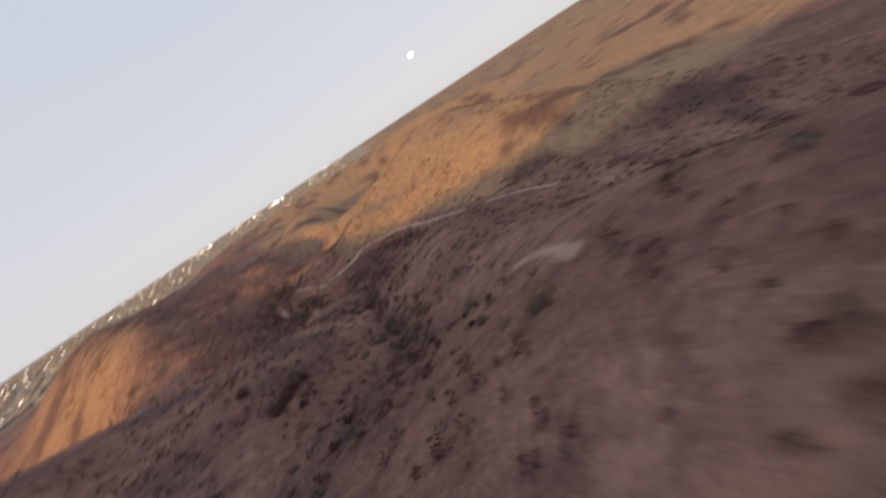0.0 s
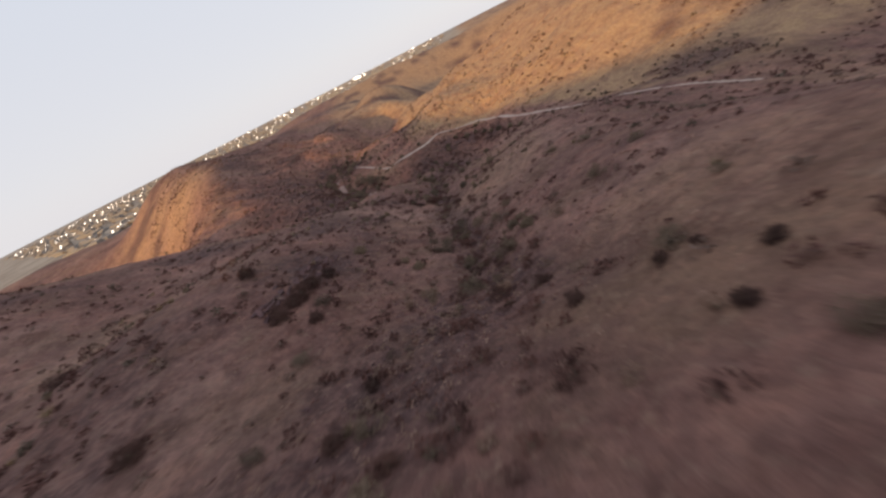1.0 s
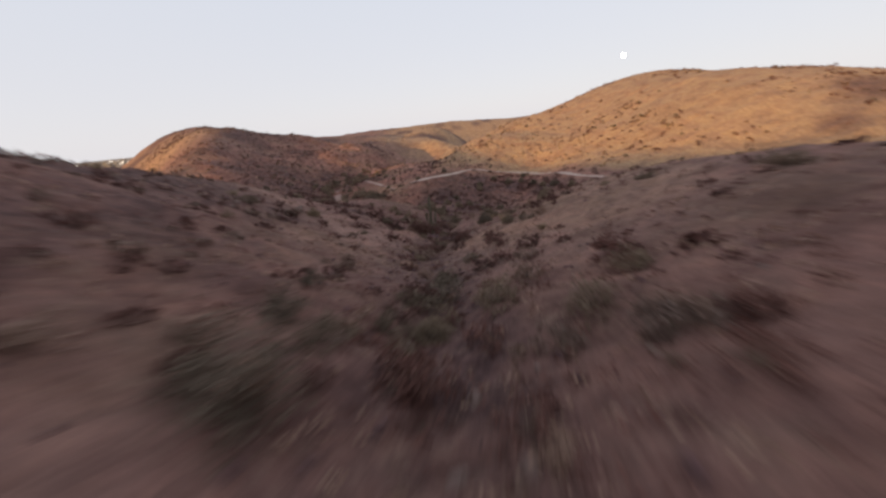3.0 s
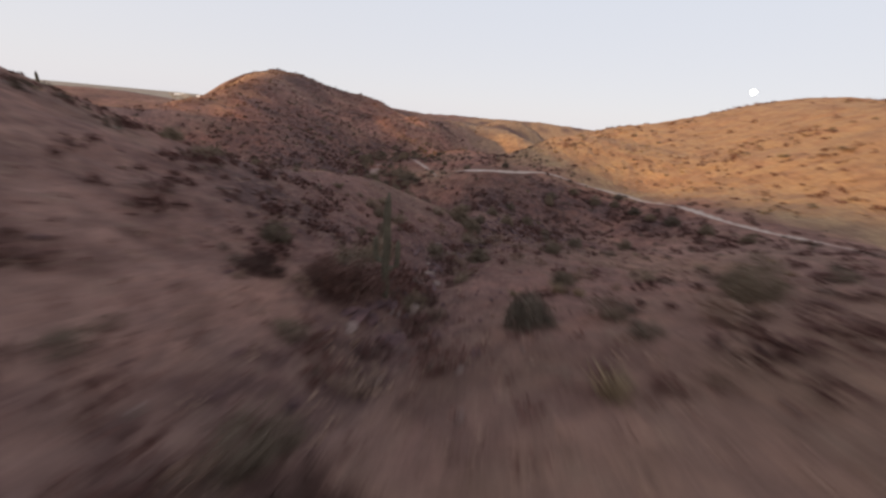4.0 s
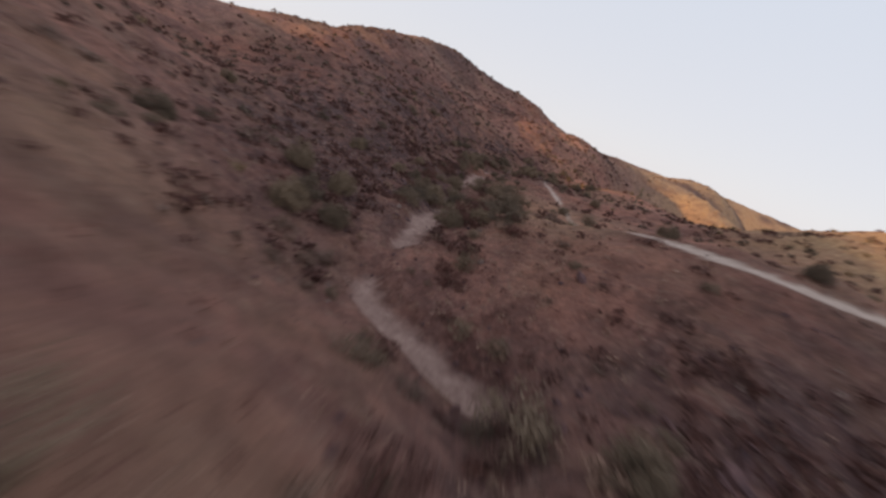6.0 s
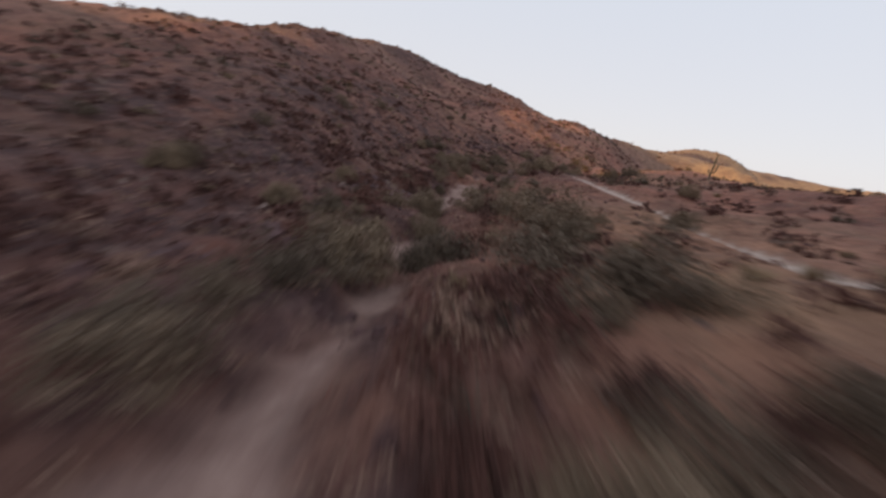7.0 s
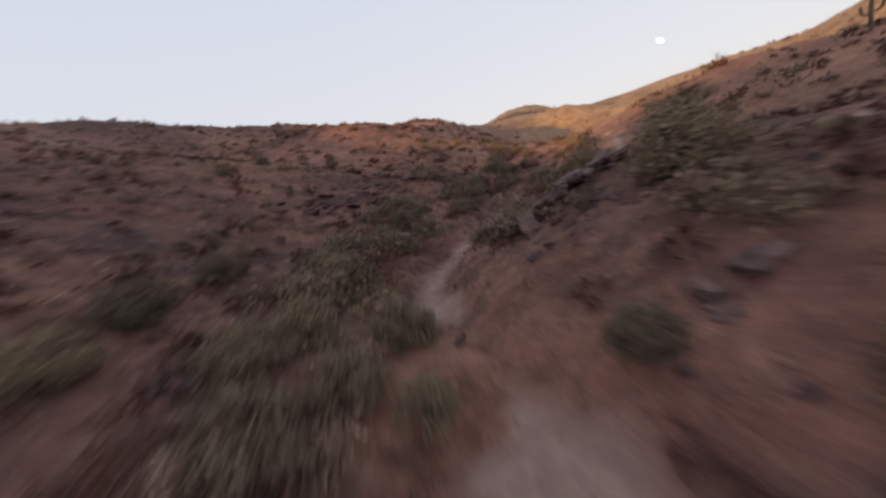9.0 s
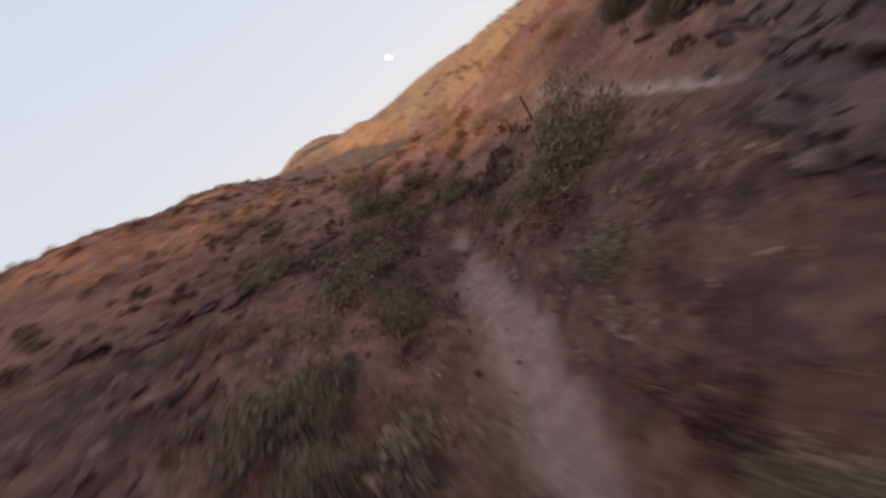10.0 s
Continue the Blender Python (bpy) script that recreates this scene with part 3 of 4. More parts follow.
def grass_tuft():
    root = tagged(new("dry_grass_tuft"), "tuft of straw-yellow dry grass on gravel", "grass", group="dry grass tufts")
    s = Soup()
    for _ in range(70):
        d, h = up_vector(48), random.uniform(0.25, 0.5)
        p = Vector((random.gauss(0, 0.07), random.gauss(0, 0.07), -0.03))
        tip = p + d * h + Vector((d.x, d.y, 0)) * 0.15
        u = d.orthogonal().normalized() * 0.011
        b2 = len(s.v)
        m = p + d * h * 0.55
        s.v += [tuple(p - u), tuple(p + u), tuple(m + u * 0.8), tuple(tip), tuple(m - u * 0.8)]
        s.f.append((b2, b2 + 1, b2 + 2, b2 + 3, b2 + 4))
    part("grass_head", s.mesh(), STRAW, root)
    return root


def boulder_mesh(seed, flat=0.7, cuts=3):
    bm = bmesh.new()
    bmesh.ops.create_icosphere(bm, subdivisions=cuts, radius=1.0)
    rnd = random.Random(seed)
    planes = [(Vector((rnd.gauss(0, 1), rnd.gauss(0, 1), rnd.gauss(0, 0.8))).normalized(), rnd.uniform(0.35, 0.72)) for _ in range(9)]
    planes += [(Vector((rnd.gauss(0, 0.12), rnd.gauss(0, 0.12), 1)).normalized(), rnd.uniform(0.35, 0.5)), (Vector((0, 0, -1)), 0.5)]
    for v in bm.verts:
        for _ in range(2):
            for nrm, dist in planes:
                over = v.co.dot(nrm) - dist
                if over > 0:
                    v.co -= nrm * over
        v.co += v.co.normalized() * 0.05 * noise.noise(v.co * 4.0 + Vector((seed, 0, 0)))
        v.co.z *= flat
    bmesh.ops.dissolve_degenerate(bm, dist=0.01, edges=bm.edges)
    return bm


def keep_clear(x, y, z, gap):
    """True where a plant that tops out at z would stand in the flight line."""
    for (ax, ay, az), (bx, by, bz) in zip(FLIGHT[:-1], FLIGHT[1:]):
        dx, dy = bx - ax, by - ay
        s = min(max(((x - ax) * dx + (y - ay) * dy) / (dx * dx + dy * dy), 0), 1)
        if math.hypot(x - ax - s * dx, y - ay - s * dy) < gap and z > az + (bz - az) * s - 1.7:
            return True
    return False


FLIGHT = [(-1.6, -36.5, 49.2), (-2.7, -18.9, 42.0), (-2.4, -12.4, 38.3), (-1.8, -6.0, 34.2), (-1.0, 0.9, 30.3), (2.4, 15.9, 25.7), (4.3, 28.1, 23.8), (4.4, 43.9, 21.0), (3.0, 53.3, 19.8), (0.8, 62.1, 18.6), (-4.7, 76.4, 15.7), (-9.8, 85.9, 13.7), (-17.1, 97.8, 13.0), (-21.8, 105.6, 12.7), (-25.5, 112.7, 12.5), (-28.2, 119.5, 12.7), (-29.5, 126.5, 13.1), (-29.7, 132.6, 13.6)]

MAKERS = [
    ("bursage_shrub", "low grey-brown bursage shrub on desert gravel", BURSAGE, 0.5, 0.62, 20, 640, 0.058),
    ("creosote_bush", "olive-grey rounded creosote bush on stony soil", CREOSOTE, 0.95, 0.95, 34, 1600, 0.06),
    ("dead_shrub", "dark rust-brown dried-out shrub on gravel", RUST, 0.55, 0.75, 22, 800, 0.06),
]


# thickets of dark dry brush: centre and radius
THICKETS = [(-14.2, 94.4, 2.4), (-12.4, 91.0, 2.0), (-26.6, 109.6, 2.6), (-27.8, 113.6, 2.6), (-29.4, 117.6, 2.4), (17.5, 90.0, 3), (22.5, 87.5, 3.5), (26.5, 83.0, 3.5), (29.0, 77.0, 3), (28.0, 70.0, 3), (9.0, 72.0, 4), (3.5, 84.0, 4), (14.5, 80.0, 4), (7.0, 66.0, 2.5), (-15.0, 8.0, 4), (-5.6, 46.9, 4), (-8.6, 52.7, 4), (-29.8, 106.9, 5), (-31.9, 112.7, 5), (-20.0, 87.3, 5), (-24.6, 94.3, 5), (-34.4, 124.8, 4), (-21.3, 127.5, 2.5), (11.7, 38.2, 3)]


def scatter():
    rnd = random.Random(4)
    lots = []
    tries = 100000
    xs = np.array([rnd.uniform(-150, 130) for _ in range(tries)])
    ys = np.array([rnd.uniform(-45, 330) for _ in range(tries)])
    z, masks, (dg, dw, dt) = terrain(xs, ys)
    clump = fbm(xs, ys, 9.0, 3, 41)
    want = 0.22 + 0.5 * clump + 0.12 * smooth(84, 100, ys) * (1 - smooth(165, 190, ys)) * smooth(-45, -30, xs) * (1 - smooth(2, 12, xs))
    want = want + 0.06 * np.exp(-(dg / 4.0) ** 2) + np.where(xs < np.interp(ys, [82, 98, 112, 123, 131, 144], [-11, -18.6, -25.2, -27.8, -30.1, -24.8]), 0.5, 0.2) * np.exp(-((dw - 3.5) / 3.0) ** 2) + 0.2 * masks["rock"]
    # bare rock in front of the ledge
    want = want * (1 - 0.85 * np.exp(-((xs + 25.0) ** 2 + (ys - 129.6) ** 2) / 14.0))
    want = want - 0.08 * masks["grass"] + 0.22 * np.exp(-((xs + 46) / 18.0) ** 2) * smooth(80, 95, ys)
    for cx, cy, cr in SMOOTH:
        want = want * (1 - (0.12 if cy > 100 else 0.4 if cx > 5 else 0.75) * np.exp(-((xs - cx) ** 2 + (ys - cy) ** 2) / (cr * cr)))
    want = want * (1 - np.exp(-((xs + 24.2) ** 2 + (ys - 134.5) ** 2) / 30.0)) * (1 - 0.85 * np.exp(-((xs + 23.5) ** 2 + (ys - 127.5) ** 2) / 12.0))
    want = want * (1 - 0.5 * np.exp(-((xs + 34) ** 2 + (ys - 140.5) ** 2) / 40.0))
    thicket = np.zeros_like(xs)
    for cx, cy, cr in THICKETS:
        thicket = np.maximum(thicket, np.exp(-((xs - cx) ** 2 + (ys - cy) ** 2) / (cr * cr)))
    want = want + 0.9 * thicket
    want = want * (1 - 0.6 * smooth(190, 225, ys) * smooth(-50, -20, xs))
    want[(dw < 1.6) | (dt < 1.1)] = 0
    damp = np.maximum(0.3 * np.exp(-(dg / 5.0) ** 2), np.exp(-(np.maximum(dw - 1, 0) / 7.0) ** 2) * smooth(84, 92, ys))
    damp = damp * np.where((xs < np.interp(ys, [82, 98, 112, 123, 131], [-13, -21, -28, -32, -35])), 0.25, 1.0)
    for k in range(tries):
        if rnd.random() < want[k]:
            lots.append((xs[k], ys[k], z[k], damp[k], thicket[k], rnd.random(), rnd.random()))
    return lots


def plant_all():
    kinds = [[round_bush(*m) for _ in range(5)] for m in MAKERS]
    tufts = [grass_tuft() for _ in range(3)]
    spots = scatter()
    spots.sort(key=lambda s: float(line_distance(np.array([s[0]]), np.array([s[1]]), [(f[0], f[1]) for f in FLIGHT[2:]] + [(-26, 143), (-22, 152)])[0]))
    used, far_soup = [0, 0, 0, 0], {0: Soup(), 1: Soup(), 2: Soup()}
    rnd = random.Random(8)
    for x, y, z, damp, thicket, r1, r2 in spots:
        size = 0.48 + 1.0 * r2 * r2 + 0.3 * damp
        kind = 2 if thicket > 0.45 and r1 < 0.9 else 1 if r1 < 0.08 + 0.36 * damp else (2 if r1 < 0.66 + 0.1 * damp else 0)
        if kind == 1 and damp < 0.2:
            size *= 0.75
        top = z + MAKERS[kind][3] * size * 1.1
        if keep_clear(x, y, top, 2.6):
            continue
        if used[kind] < 290:
            src = kinds[kind][used[kind] % 5]
            m = pose(x, y, z, rnd.uniform(-6, 6), rnd.uniform(-6, 6), rnd.uniform(0, 360)) @ Matrix.Diagonal((size * rnd.uniform(0.9, 1.25), size * rnd.uniform(0.9, 1.25), size * rnd.uniform(0.85, 1.1), 1))
            if used[kind] < 5:
                src.matrix_basis = m
            else:
                c = copy_thing(src, m)
                c.matrix_basis = m
            used[kind] += 1
        else:
            s, t = far_soup[kind], MAKERS[kind][3] * size
            core = Vector((x, y, z))
            w = MAKERS[kind][4] * size
            close = y < 190 and abs(x + 15) < 60
            s_leaves, blade = (34, 0.26) if close else (10, 0.5)
            for _ in range(s_leaves):
                d = up_vector(88)
                p = Vector((x + d.x * w * 0.75 * rnd.random() ** 0.4, y + d.y * w * 0.75 * rnd.random() ** 0.4, z - 0.05 + t * 0.75 * d.z * rnd.random() ** 0.5))
                s.facing_leaf(p, ((p - core) / t + up_vector(180) * 0.6).normalized(), blade * t * rnd.uniform(0.7, 1.3) + blade * 0.16, 0.7)
    for kind, (name, label, mat) in enumerate((("distant_bursage", "grey-brown bursage scrub dotting the far slopes", BURSAGE), ("distant_creosote", "olive creosote scrub on the far slopes", CREOSOTE), ("distant_dead_scrub", "rust-brown dry scrub on the far slopes", RUST))):
        tagged(part(name, far_soup[kind].mesh(), mat), label, "scrub", kind="stuff")
    rnd = random.Random(12)
    n = 0
    while n < 220:
        x, y = rnd.uniform(-50, 40), rnd.uniform(-10, 165)
        zz, masks, (dg, dw, dt) = terrain(x, y)
        if rnd.random() > 0.15 + masks["grass"][0] or dw[0] < 1.3 or dt[0] < 0.8:
            continue
        m = pose(x, y, float(zz[0]), 0, 0, rnd.uniform(0, 360)) @ Matrix.Scale(rnd.uniform(0.7, 1.5), 4)
        if n < 3:
            tufts[n].matrix_basis = m
        else:
            copy_thing(tufts[n % 3], m).matrix_basis = m
        n += 1


plant_all()


PALO_FORMS = [round_bush("palo_verde", "large rounded olive-green palo verde bush with thin branches", PALO, 1.0, 0.85, 80, 7200, 0.043, 0.1) for _ in range(4)]
# bushes round the ledge, along the wash, by the gully and on the slopes: place and height
LEDGE_BUSHES = [
    (-22.3, 129.2, 2.1), (-21.2, 140.6, 2.2), (-31.9, 123.4, 1.2), (-31.4, 129.3, 1.3), (-9.4, 120.4, 1), (-32.2, 126.2, 1.2), (-30.1, 126.6, 1.1), (-35.4, 126.1, 1.1), (-30.9, 124.6, 1), (-29.5, 124.3, 0.8),
    (-32.6, 124.9, 1.1), (-35, 124, 1), (-32.7, 129.9, 1.6), (-31.3, 139.6, 1.2), (-26, 124.4, 0.8), (-28.6, 141.2, 1), (-31.6, 138, 1.1), (-31.9, 135.2, 1.3), (-14.4, 141.6, 1.5), (-22.4, 147.2, 1.1),
    (-16, 139.2, 1.4), (-12.6, 131.6, 1.2), (-33.6, 132, 1.1), (-36, 129.4, 1),
]
WASH_BUSHES = [
    (16.6, 91.4, 1.2), (19.6, 90, 1.4), (22.4, 89.4, 1.1), (24.4, 86.4, 1.3),
    (-19.1, 97.2, 1.7), (-18.1, 100.4, 1.7), (-22.2, 106.3, 1.5), (-20.3, 103.7, 1.3), (-13.9, 103.2, 1.25), (-24.2, 109.4, 1.2), (-28.4, 118.4, 0.9), (-30, 115, 0.9), (-29.4, 97.6, 1), (-24, 101, 1),
    (-26.6, 104.4, 0.9), (12.7, 88, 1.2), (24.6, 95.5, 1.1), (-12.2, 89.6, 1.3), (-11.2, 91.4, 1.1), (-25, 99, 1.1), (-29, 97, 1.1), (-20.6, 84.2, 1.4), (-18, 85.4, 1.3), (-10.1, 108.8, 0.9),
    (-1, 94.2, 0.9), (12.3, 86.4, 1.2), (5.2, 94.2, 0.9), (-36, 87.3, 1.1),
]
GULLY_BUSHES = [
    (-16.8, 81, 1.5), (-17.8, 82.6, 1.4), (-15.4, 83, 1.2), (27.2, 81, 1.4), (29, 76.4, 1.3), (30, 71, 1.2), (25.6, 83.6, 1), (0.6, 79, 1.2), (-15.2, 51.8, 0.9), (0.9, 67.4, 1.6),
    (2.6, 65.6, 1.5), (0.9, 55.6, 0.9), (3.9, 53.8, 1.1), (-2.5, 54.2, 0.7), (-3.6, 56.4, 0.6), (-4.2, 59, 0.6), (-21.6, 77.4, 1.2), (20, 74, 1.2), (9.5, 60, 0.8), (12.5, 66, 1),
    (6.2, 71.5, 1.1), (4.4, 75.6, 1), (8.8, 78.2, 1.1), (10.4, 72.4, 0.9), (6.8, 82.4, 1), (3.2, 69.2, 0.9),
]
SLOPE_BUSHES = [
    (5.9, 42, 1.1), (7.9, 47.5, 0.8), (-3.8, 44.6, 0.9), (12.5, 43.9, 1.3), (6.6, 34.9, 0.7), (4.2, 9.6, 0.9), (4.8, 7.2, 0.9), (-5.6, 9.6, 0.8), (-10.7, 15.4, 1), (-0.9, 9.4, 0.9),
    (1, 25, 0.9), (0.2, 18, 0.8), (-8.5, 37, 0.8),
]
for k, (px, py, tall) in enumerate(LEDGE_BUSHES + WASH_BUSHES + GULLY_BUSHES + SLOPE_BUSHES):
    m = pose(px, py, height(px, py), 0, 0, (k * 77) % 360) @ Matrix.Scale(tall, 4)
    (PALO_FORMS[k] if k < 4 else copy_thing(PALO_FORMS[k % 4], m)).matrix_basis = m


# dark dead bushes: by the gully, then on the slopes above it: place and height
DEAD_BUSHES = [
    (-0.1, 43.6, 1.5), (-0.8, 43.2, 1.2), (2.7, 35.4, 0.8), (3.3, 35.2, 0.7), (-2.5, 42.2, 0.9), (2.3, 45.8, 0.7),
    (-14.6, 4.8, 1.1), (-14.1, 5.9, 1.2), (-13.5, 7.4, 1.1), (-12.8, 9.3, 1), (-15.4, 3.2, 1.1), (-19.2, 10.9, 1.1), (-12.9, 2.4, 0.8),
    (7.2, -11.1, 0.55), (5.2, -8.3, 0.5), (4.2, -12.9, 0.55), (6.6, -8.6, 0.4), (1.9, -2.4, 0.6), (-7.7, -11.4, 0.7), (-10.2, -9, 0.7),
    (1.8, -7, 0.7), (-8.9, -5.9, 0.6), (-20.5, -5.4, 1), (-38, 10.4, 1.4),
]
DEAD_FORMS = [round_bush("dead_bush", "large dark red-brown dead bush on the slope", DARK_BRUSH, 1.0, 0.95, 60, 4200, 0.05, 0.11) for _ in range(3)]
for k, (px, py, tall) in enumerate(DEAD_BUSHES):
    m = pose(px, py, height(px, py), 0, 0, (k * 97) % 360) @ Matrix.Scale(tall, 4)
    (DEAD_FORMS[k] if k < 3 else copy_thing(DEAD_FORMS[k % 3], m)).matrix_basis = m


def low_scrub():
    """Ankle-high brush and stones, too small and too many to count."""
    rnd = random.Random(17)
    soups = [Soup(), Soup()]
    n = 26000
    fx = np.array([rnd.gauss(0, 9 if k % 3 else 22) for k in range(n)])
    fy = np.array([rnd.uniform(-12, 172) for _ in range(n)])
    line = np.array([(f[0], f[1]) for f in FLIGHT])
    xs = np.interp(fy, line[:, 1], line[:, 0]) + fx
    z, masks, (dg, dw, dt) = terrain(xs, fy)
    thick = 0.32 + 0.7 * fbm(xs, fy, 6.0, 3, 61) + 0.3 * masks["rock"]
    for cx, cy, cr in SMOOTH:
        thick = thick * (1 - (0.1 if cy > 100 else 0.7) * np.exp(-((xs - cx) ** 2 + (fy - cy) ** 2) / (cr * cr)))
    for x, y, g, w, a, b2 in zip(xs, fy, z, thick, dw, dt):
        if rnd.random() > w or a < 1.0 or b2 < 0.7:
            continue
        s, t = soups[0 if rnd.random() < 0.55 else 1], rnd.uniform(0.1, 0.3)
        for _ in range(14):
            d = up_vector(88)
            p = Vector((x + d.x * t * 1.2 * rnd.random() ** 0.5, y + d.y * t * 1.2 * rnd.random() ** 0.5, g - 0.02 + t * 0.8 * d.z * rnd.random() ** 0.5))
            s.leaf(p, up_vector(100), 0.3 * t * rnd.uniform(0.7, 1.4) + 0.02, 0.6)
    tagged(part("low_dry_scrub", soups[0].mesh(), RUST), "ankle-high rust-brown dry brush between the shrubs", "scrub", kind="stuff")
    tagged(part("low_grey_scrub", soups[1].mesh(), BURSAGE), "ankle-high grey-brown brush between the shrubs", "scrub", kind="stuff")


low_scrub()


def gravel():
    rnd = random.Random(19)
    soups = [Soup(), Soup()]
    n = 12000
    fy = np.array([rnd.uniform(-8, 168) for _ in range(n)])
    line = np.array([(f[0], f[1]) for f in FLIGHT])
    xs = np.interp(fy, line[:, 1], line[:, 0]) + np.array([rnd.gauss(0, 9) for _ in range(n)])
    z, masks, (dg, dw, dt) = terrain(xs, fy)
    for x, y, g, rk, a, ws in zip(xs, fy, z, masks["rock"], dw, masks["wash"]):
        if rnd.random() > 0.12 + 0.7 * rk or (ws > 0.25 and rnd.random() > 0.3):
            continue
        s, r = soups[0 if rnd.random() < 0.85 else 1], 0.035 + (0.11 + 0.12 * rk) * rnd.random() ** 3 * (0.25 if ws > 0.2 else 1)
        i, yaw = len(s.v), rnd.uniform(0, 6.28)
        for k in range(5):
            q = r * rnd.uniform(0.7, 1.4)
            s.v.append((x + q * math.cos(yaw + k * 1.257), y + q * math.sin(yaw + k * 1.257), g - 0.3 * r + 0.3 * r * rnd.random()))
        for k in range(5):
            q = r * rnd.uniform(0.4, 0.75)
            s.v.append((x + q * math.cos(yaw + k * 1.257 + 0.4), y + q * math.sin(yaw + k * 1.257 + 0.4), g + r * rnd.uniform(0.35, 0.75)))
        for k in range(5):
            s.f += [(i + k, i + (k + 1) % 5, i + 5 + (k + 1) % 5, i + 5 + k)]
        s.f.append((i + 5, i + 6, i + 7, i + 8, i + 9))
    tagged(part("dark_gravel", soups[0].mesh(), DARK_ROCK), "dark reddish stones strewn over the ground", "stones", kind="stuff")
    tagged(part("pale_gravel", soups[1].mesh(), PALE_ROCK), "pale pinkish stones strewn over the ground", "stones", kind="stuff")


gravel()


def saguaro(x, y, tall, girth, arms, lean=(0, 0), label="tall green saguaro cactus with upturned arms"):
    """Ribbed stem and arms. arms: height share, heading in degrees, reach, rise."""
    z = height(x, y)
    root = tagged(new("saguaro"), label, "cactus", group="saguaros")
    root.matrix_basis = pose(x, y, z, lean[0], lean[1], 0)

    def column(name, pts, radius):
        ribs, per = 12, 4
        sides = ribs * per
        bm = bmesh.new()
        rings = []
        n = len(pts)
        for k, p in enumerate(pts):
            d = (pts[min(k + 1, n - 1)] - pts[max(k - 1, 0)]).normalized()
            u = (Vector((1, 0, 0)) if abs(d.x) < 0.8 else Vector((0, 0, 1))).cross(d).normalized()
            w = d.cross(u)
            end = (n - 1 - k) / 3
            r = radius * (math.sqrt(max(1 - (1 - end) ** 2, 0.02)) if end < 1 else 1.0) * (0.86 if k == 0 else 1)
            rings.append([bm.verts.new(p + (u * math.cos(2 * math.pi * s / sides) + w * math.sin(2 * math.pi * s / sides)) * r * (1 + 0.13 * math.cos(2 * math.pi * s / per))) for s in range(sides)])
        for a, b2 in zip(rings[:-1], rings[1:]):
            for s in range(sides):
                bm.faces.new((a[s], a[(s + 1) % sides], b2[(s + 1) % sides], b2[s]))
        bm.faces.new(rings[-1])
        bm.faces.new(rings[0][::-1])
        return part(name, bm, CACTUS, root)

    column("stem", [Vector((0.02 * math.sin(k), 0, -0.15 + (tall + 0.15) * k / 14)) for k in range(15)], girth)
    for share, heading, reach, rise in arms:
        h = tall * share
        dx, dy = math.cos(radians(heading)), math.sin(radians(heading))
        pts = [Vector((0, 0, h)), Vector((dx * reach * 0.55, dy * reach * 0.55, h + 0.02)), Vector((dx * reach * 0.9, dy * reach * 0.9, h + 0.12)), Vector((dx * reach, dy * reach, h + 0.35))]
        pts += [Vector((dx * reach, dy * reach, h + 0.35 + (rise - 0.35) * k / 6)) for k in range(1, 7)]
        column("arm", pts, girth * 0.7)
    return root


saguaro(-6.3, 140.0, 2.9, 0.08, [(0.3, -35, 0.4, 1.15), (0.26, 145, 0.36, 0.5)])
saguaro(0.75, 44.7, 4.2, 0.13, [(0.36, 182, 0.42, 1.0), (0.3, -5, 0.46, 1.2)], label="slim saguaro cactus standing beside a dark bush")
saguaro(-74.0, 85.5, 4.3, 0.19, [], label="single-stemmed saguaro cactus on the skyline")

# the rock ledges and boulders
ROCKS = [boulder_mesh(k, 0.55 + 0.1 * (k % 4)) for k in range(8)]
ROCK_MESHES = []
for k, bm in enumerate(ROCKS):
    me = bpy.data.meshes.new("boulder")
    bm.to_mesh(me)
    bm.free()
    for poly in me.polygons:
        poly.use_smooth = False
    me.materials.append(DARK_ROCK if k < 6 else PALE_ROCK)
    ROCK_MESHES.append(me)


def boulder(x, y, size, k, sink=0.35, name="boulder", label="dark reddish-brown angular boulder half sunk in soil"):
    rnd = random.Random(int(x * 71 + y * 37 + k))
    ob = new(name, ROCK_MESHES[k])
    s = [size * 1.35 * rnd.uniform(0.7, 1.5), size * 1.35 * rnd.uniform(0.6, 1.2), size * 1.25 * rnd.uniform(0.6, 1.1)]
    ob.matrix_basis = pose(x, y, height(x, y) + size * (0.5 - sink), rnd.uniform(-20, 20), rnd.uniform(-20, 20), rnd.uniform(0, 360)) @ Matrix.Diagonal((*s, 1))
    return tagged(ob, label, "rock", group="boulders")


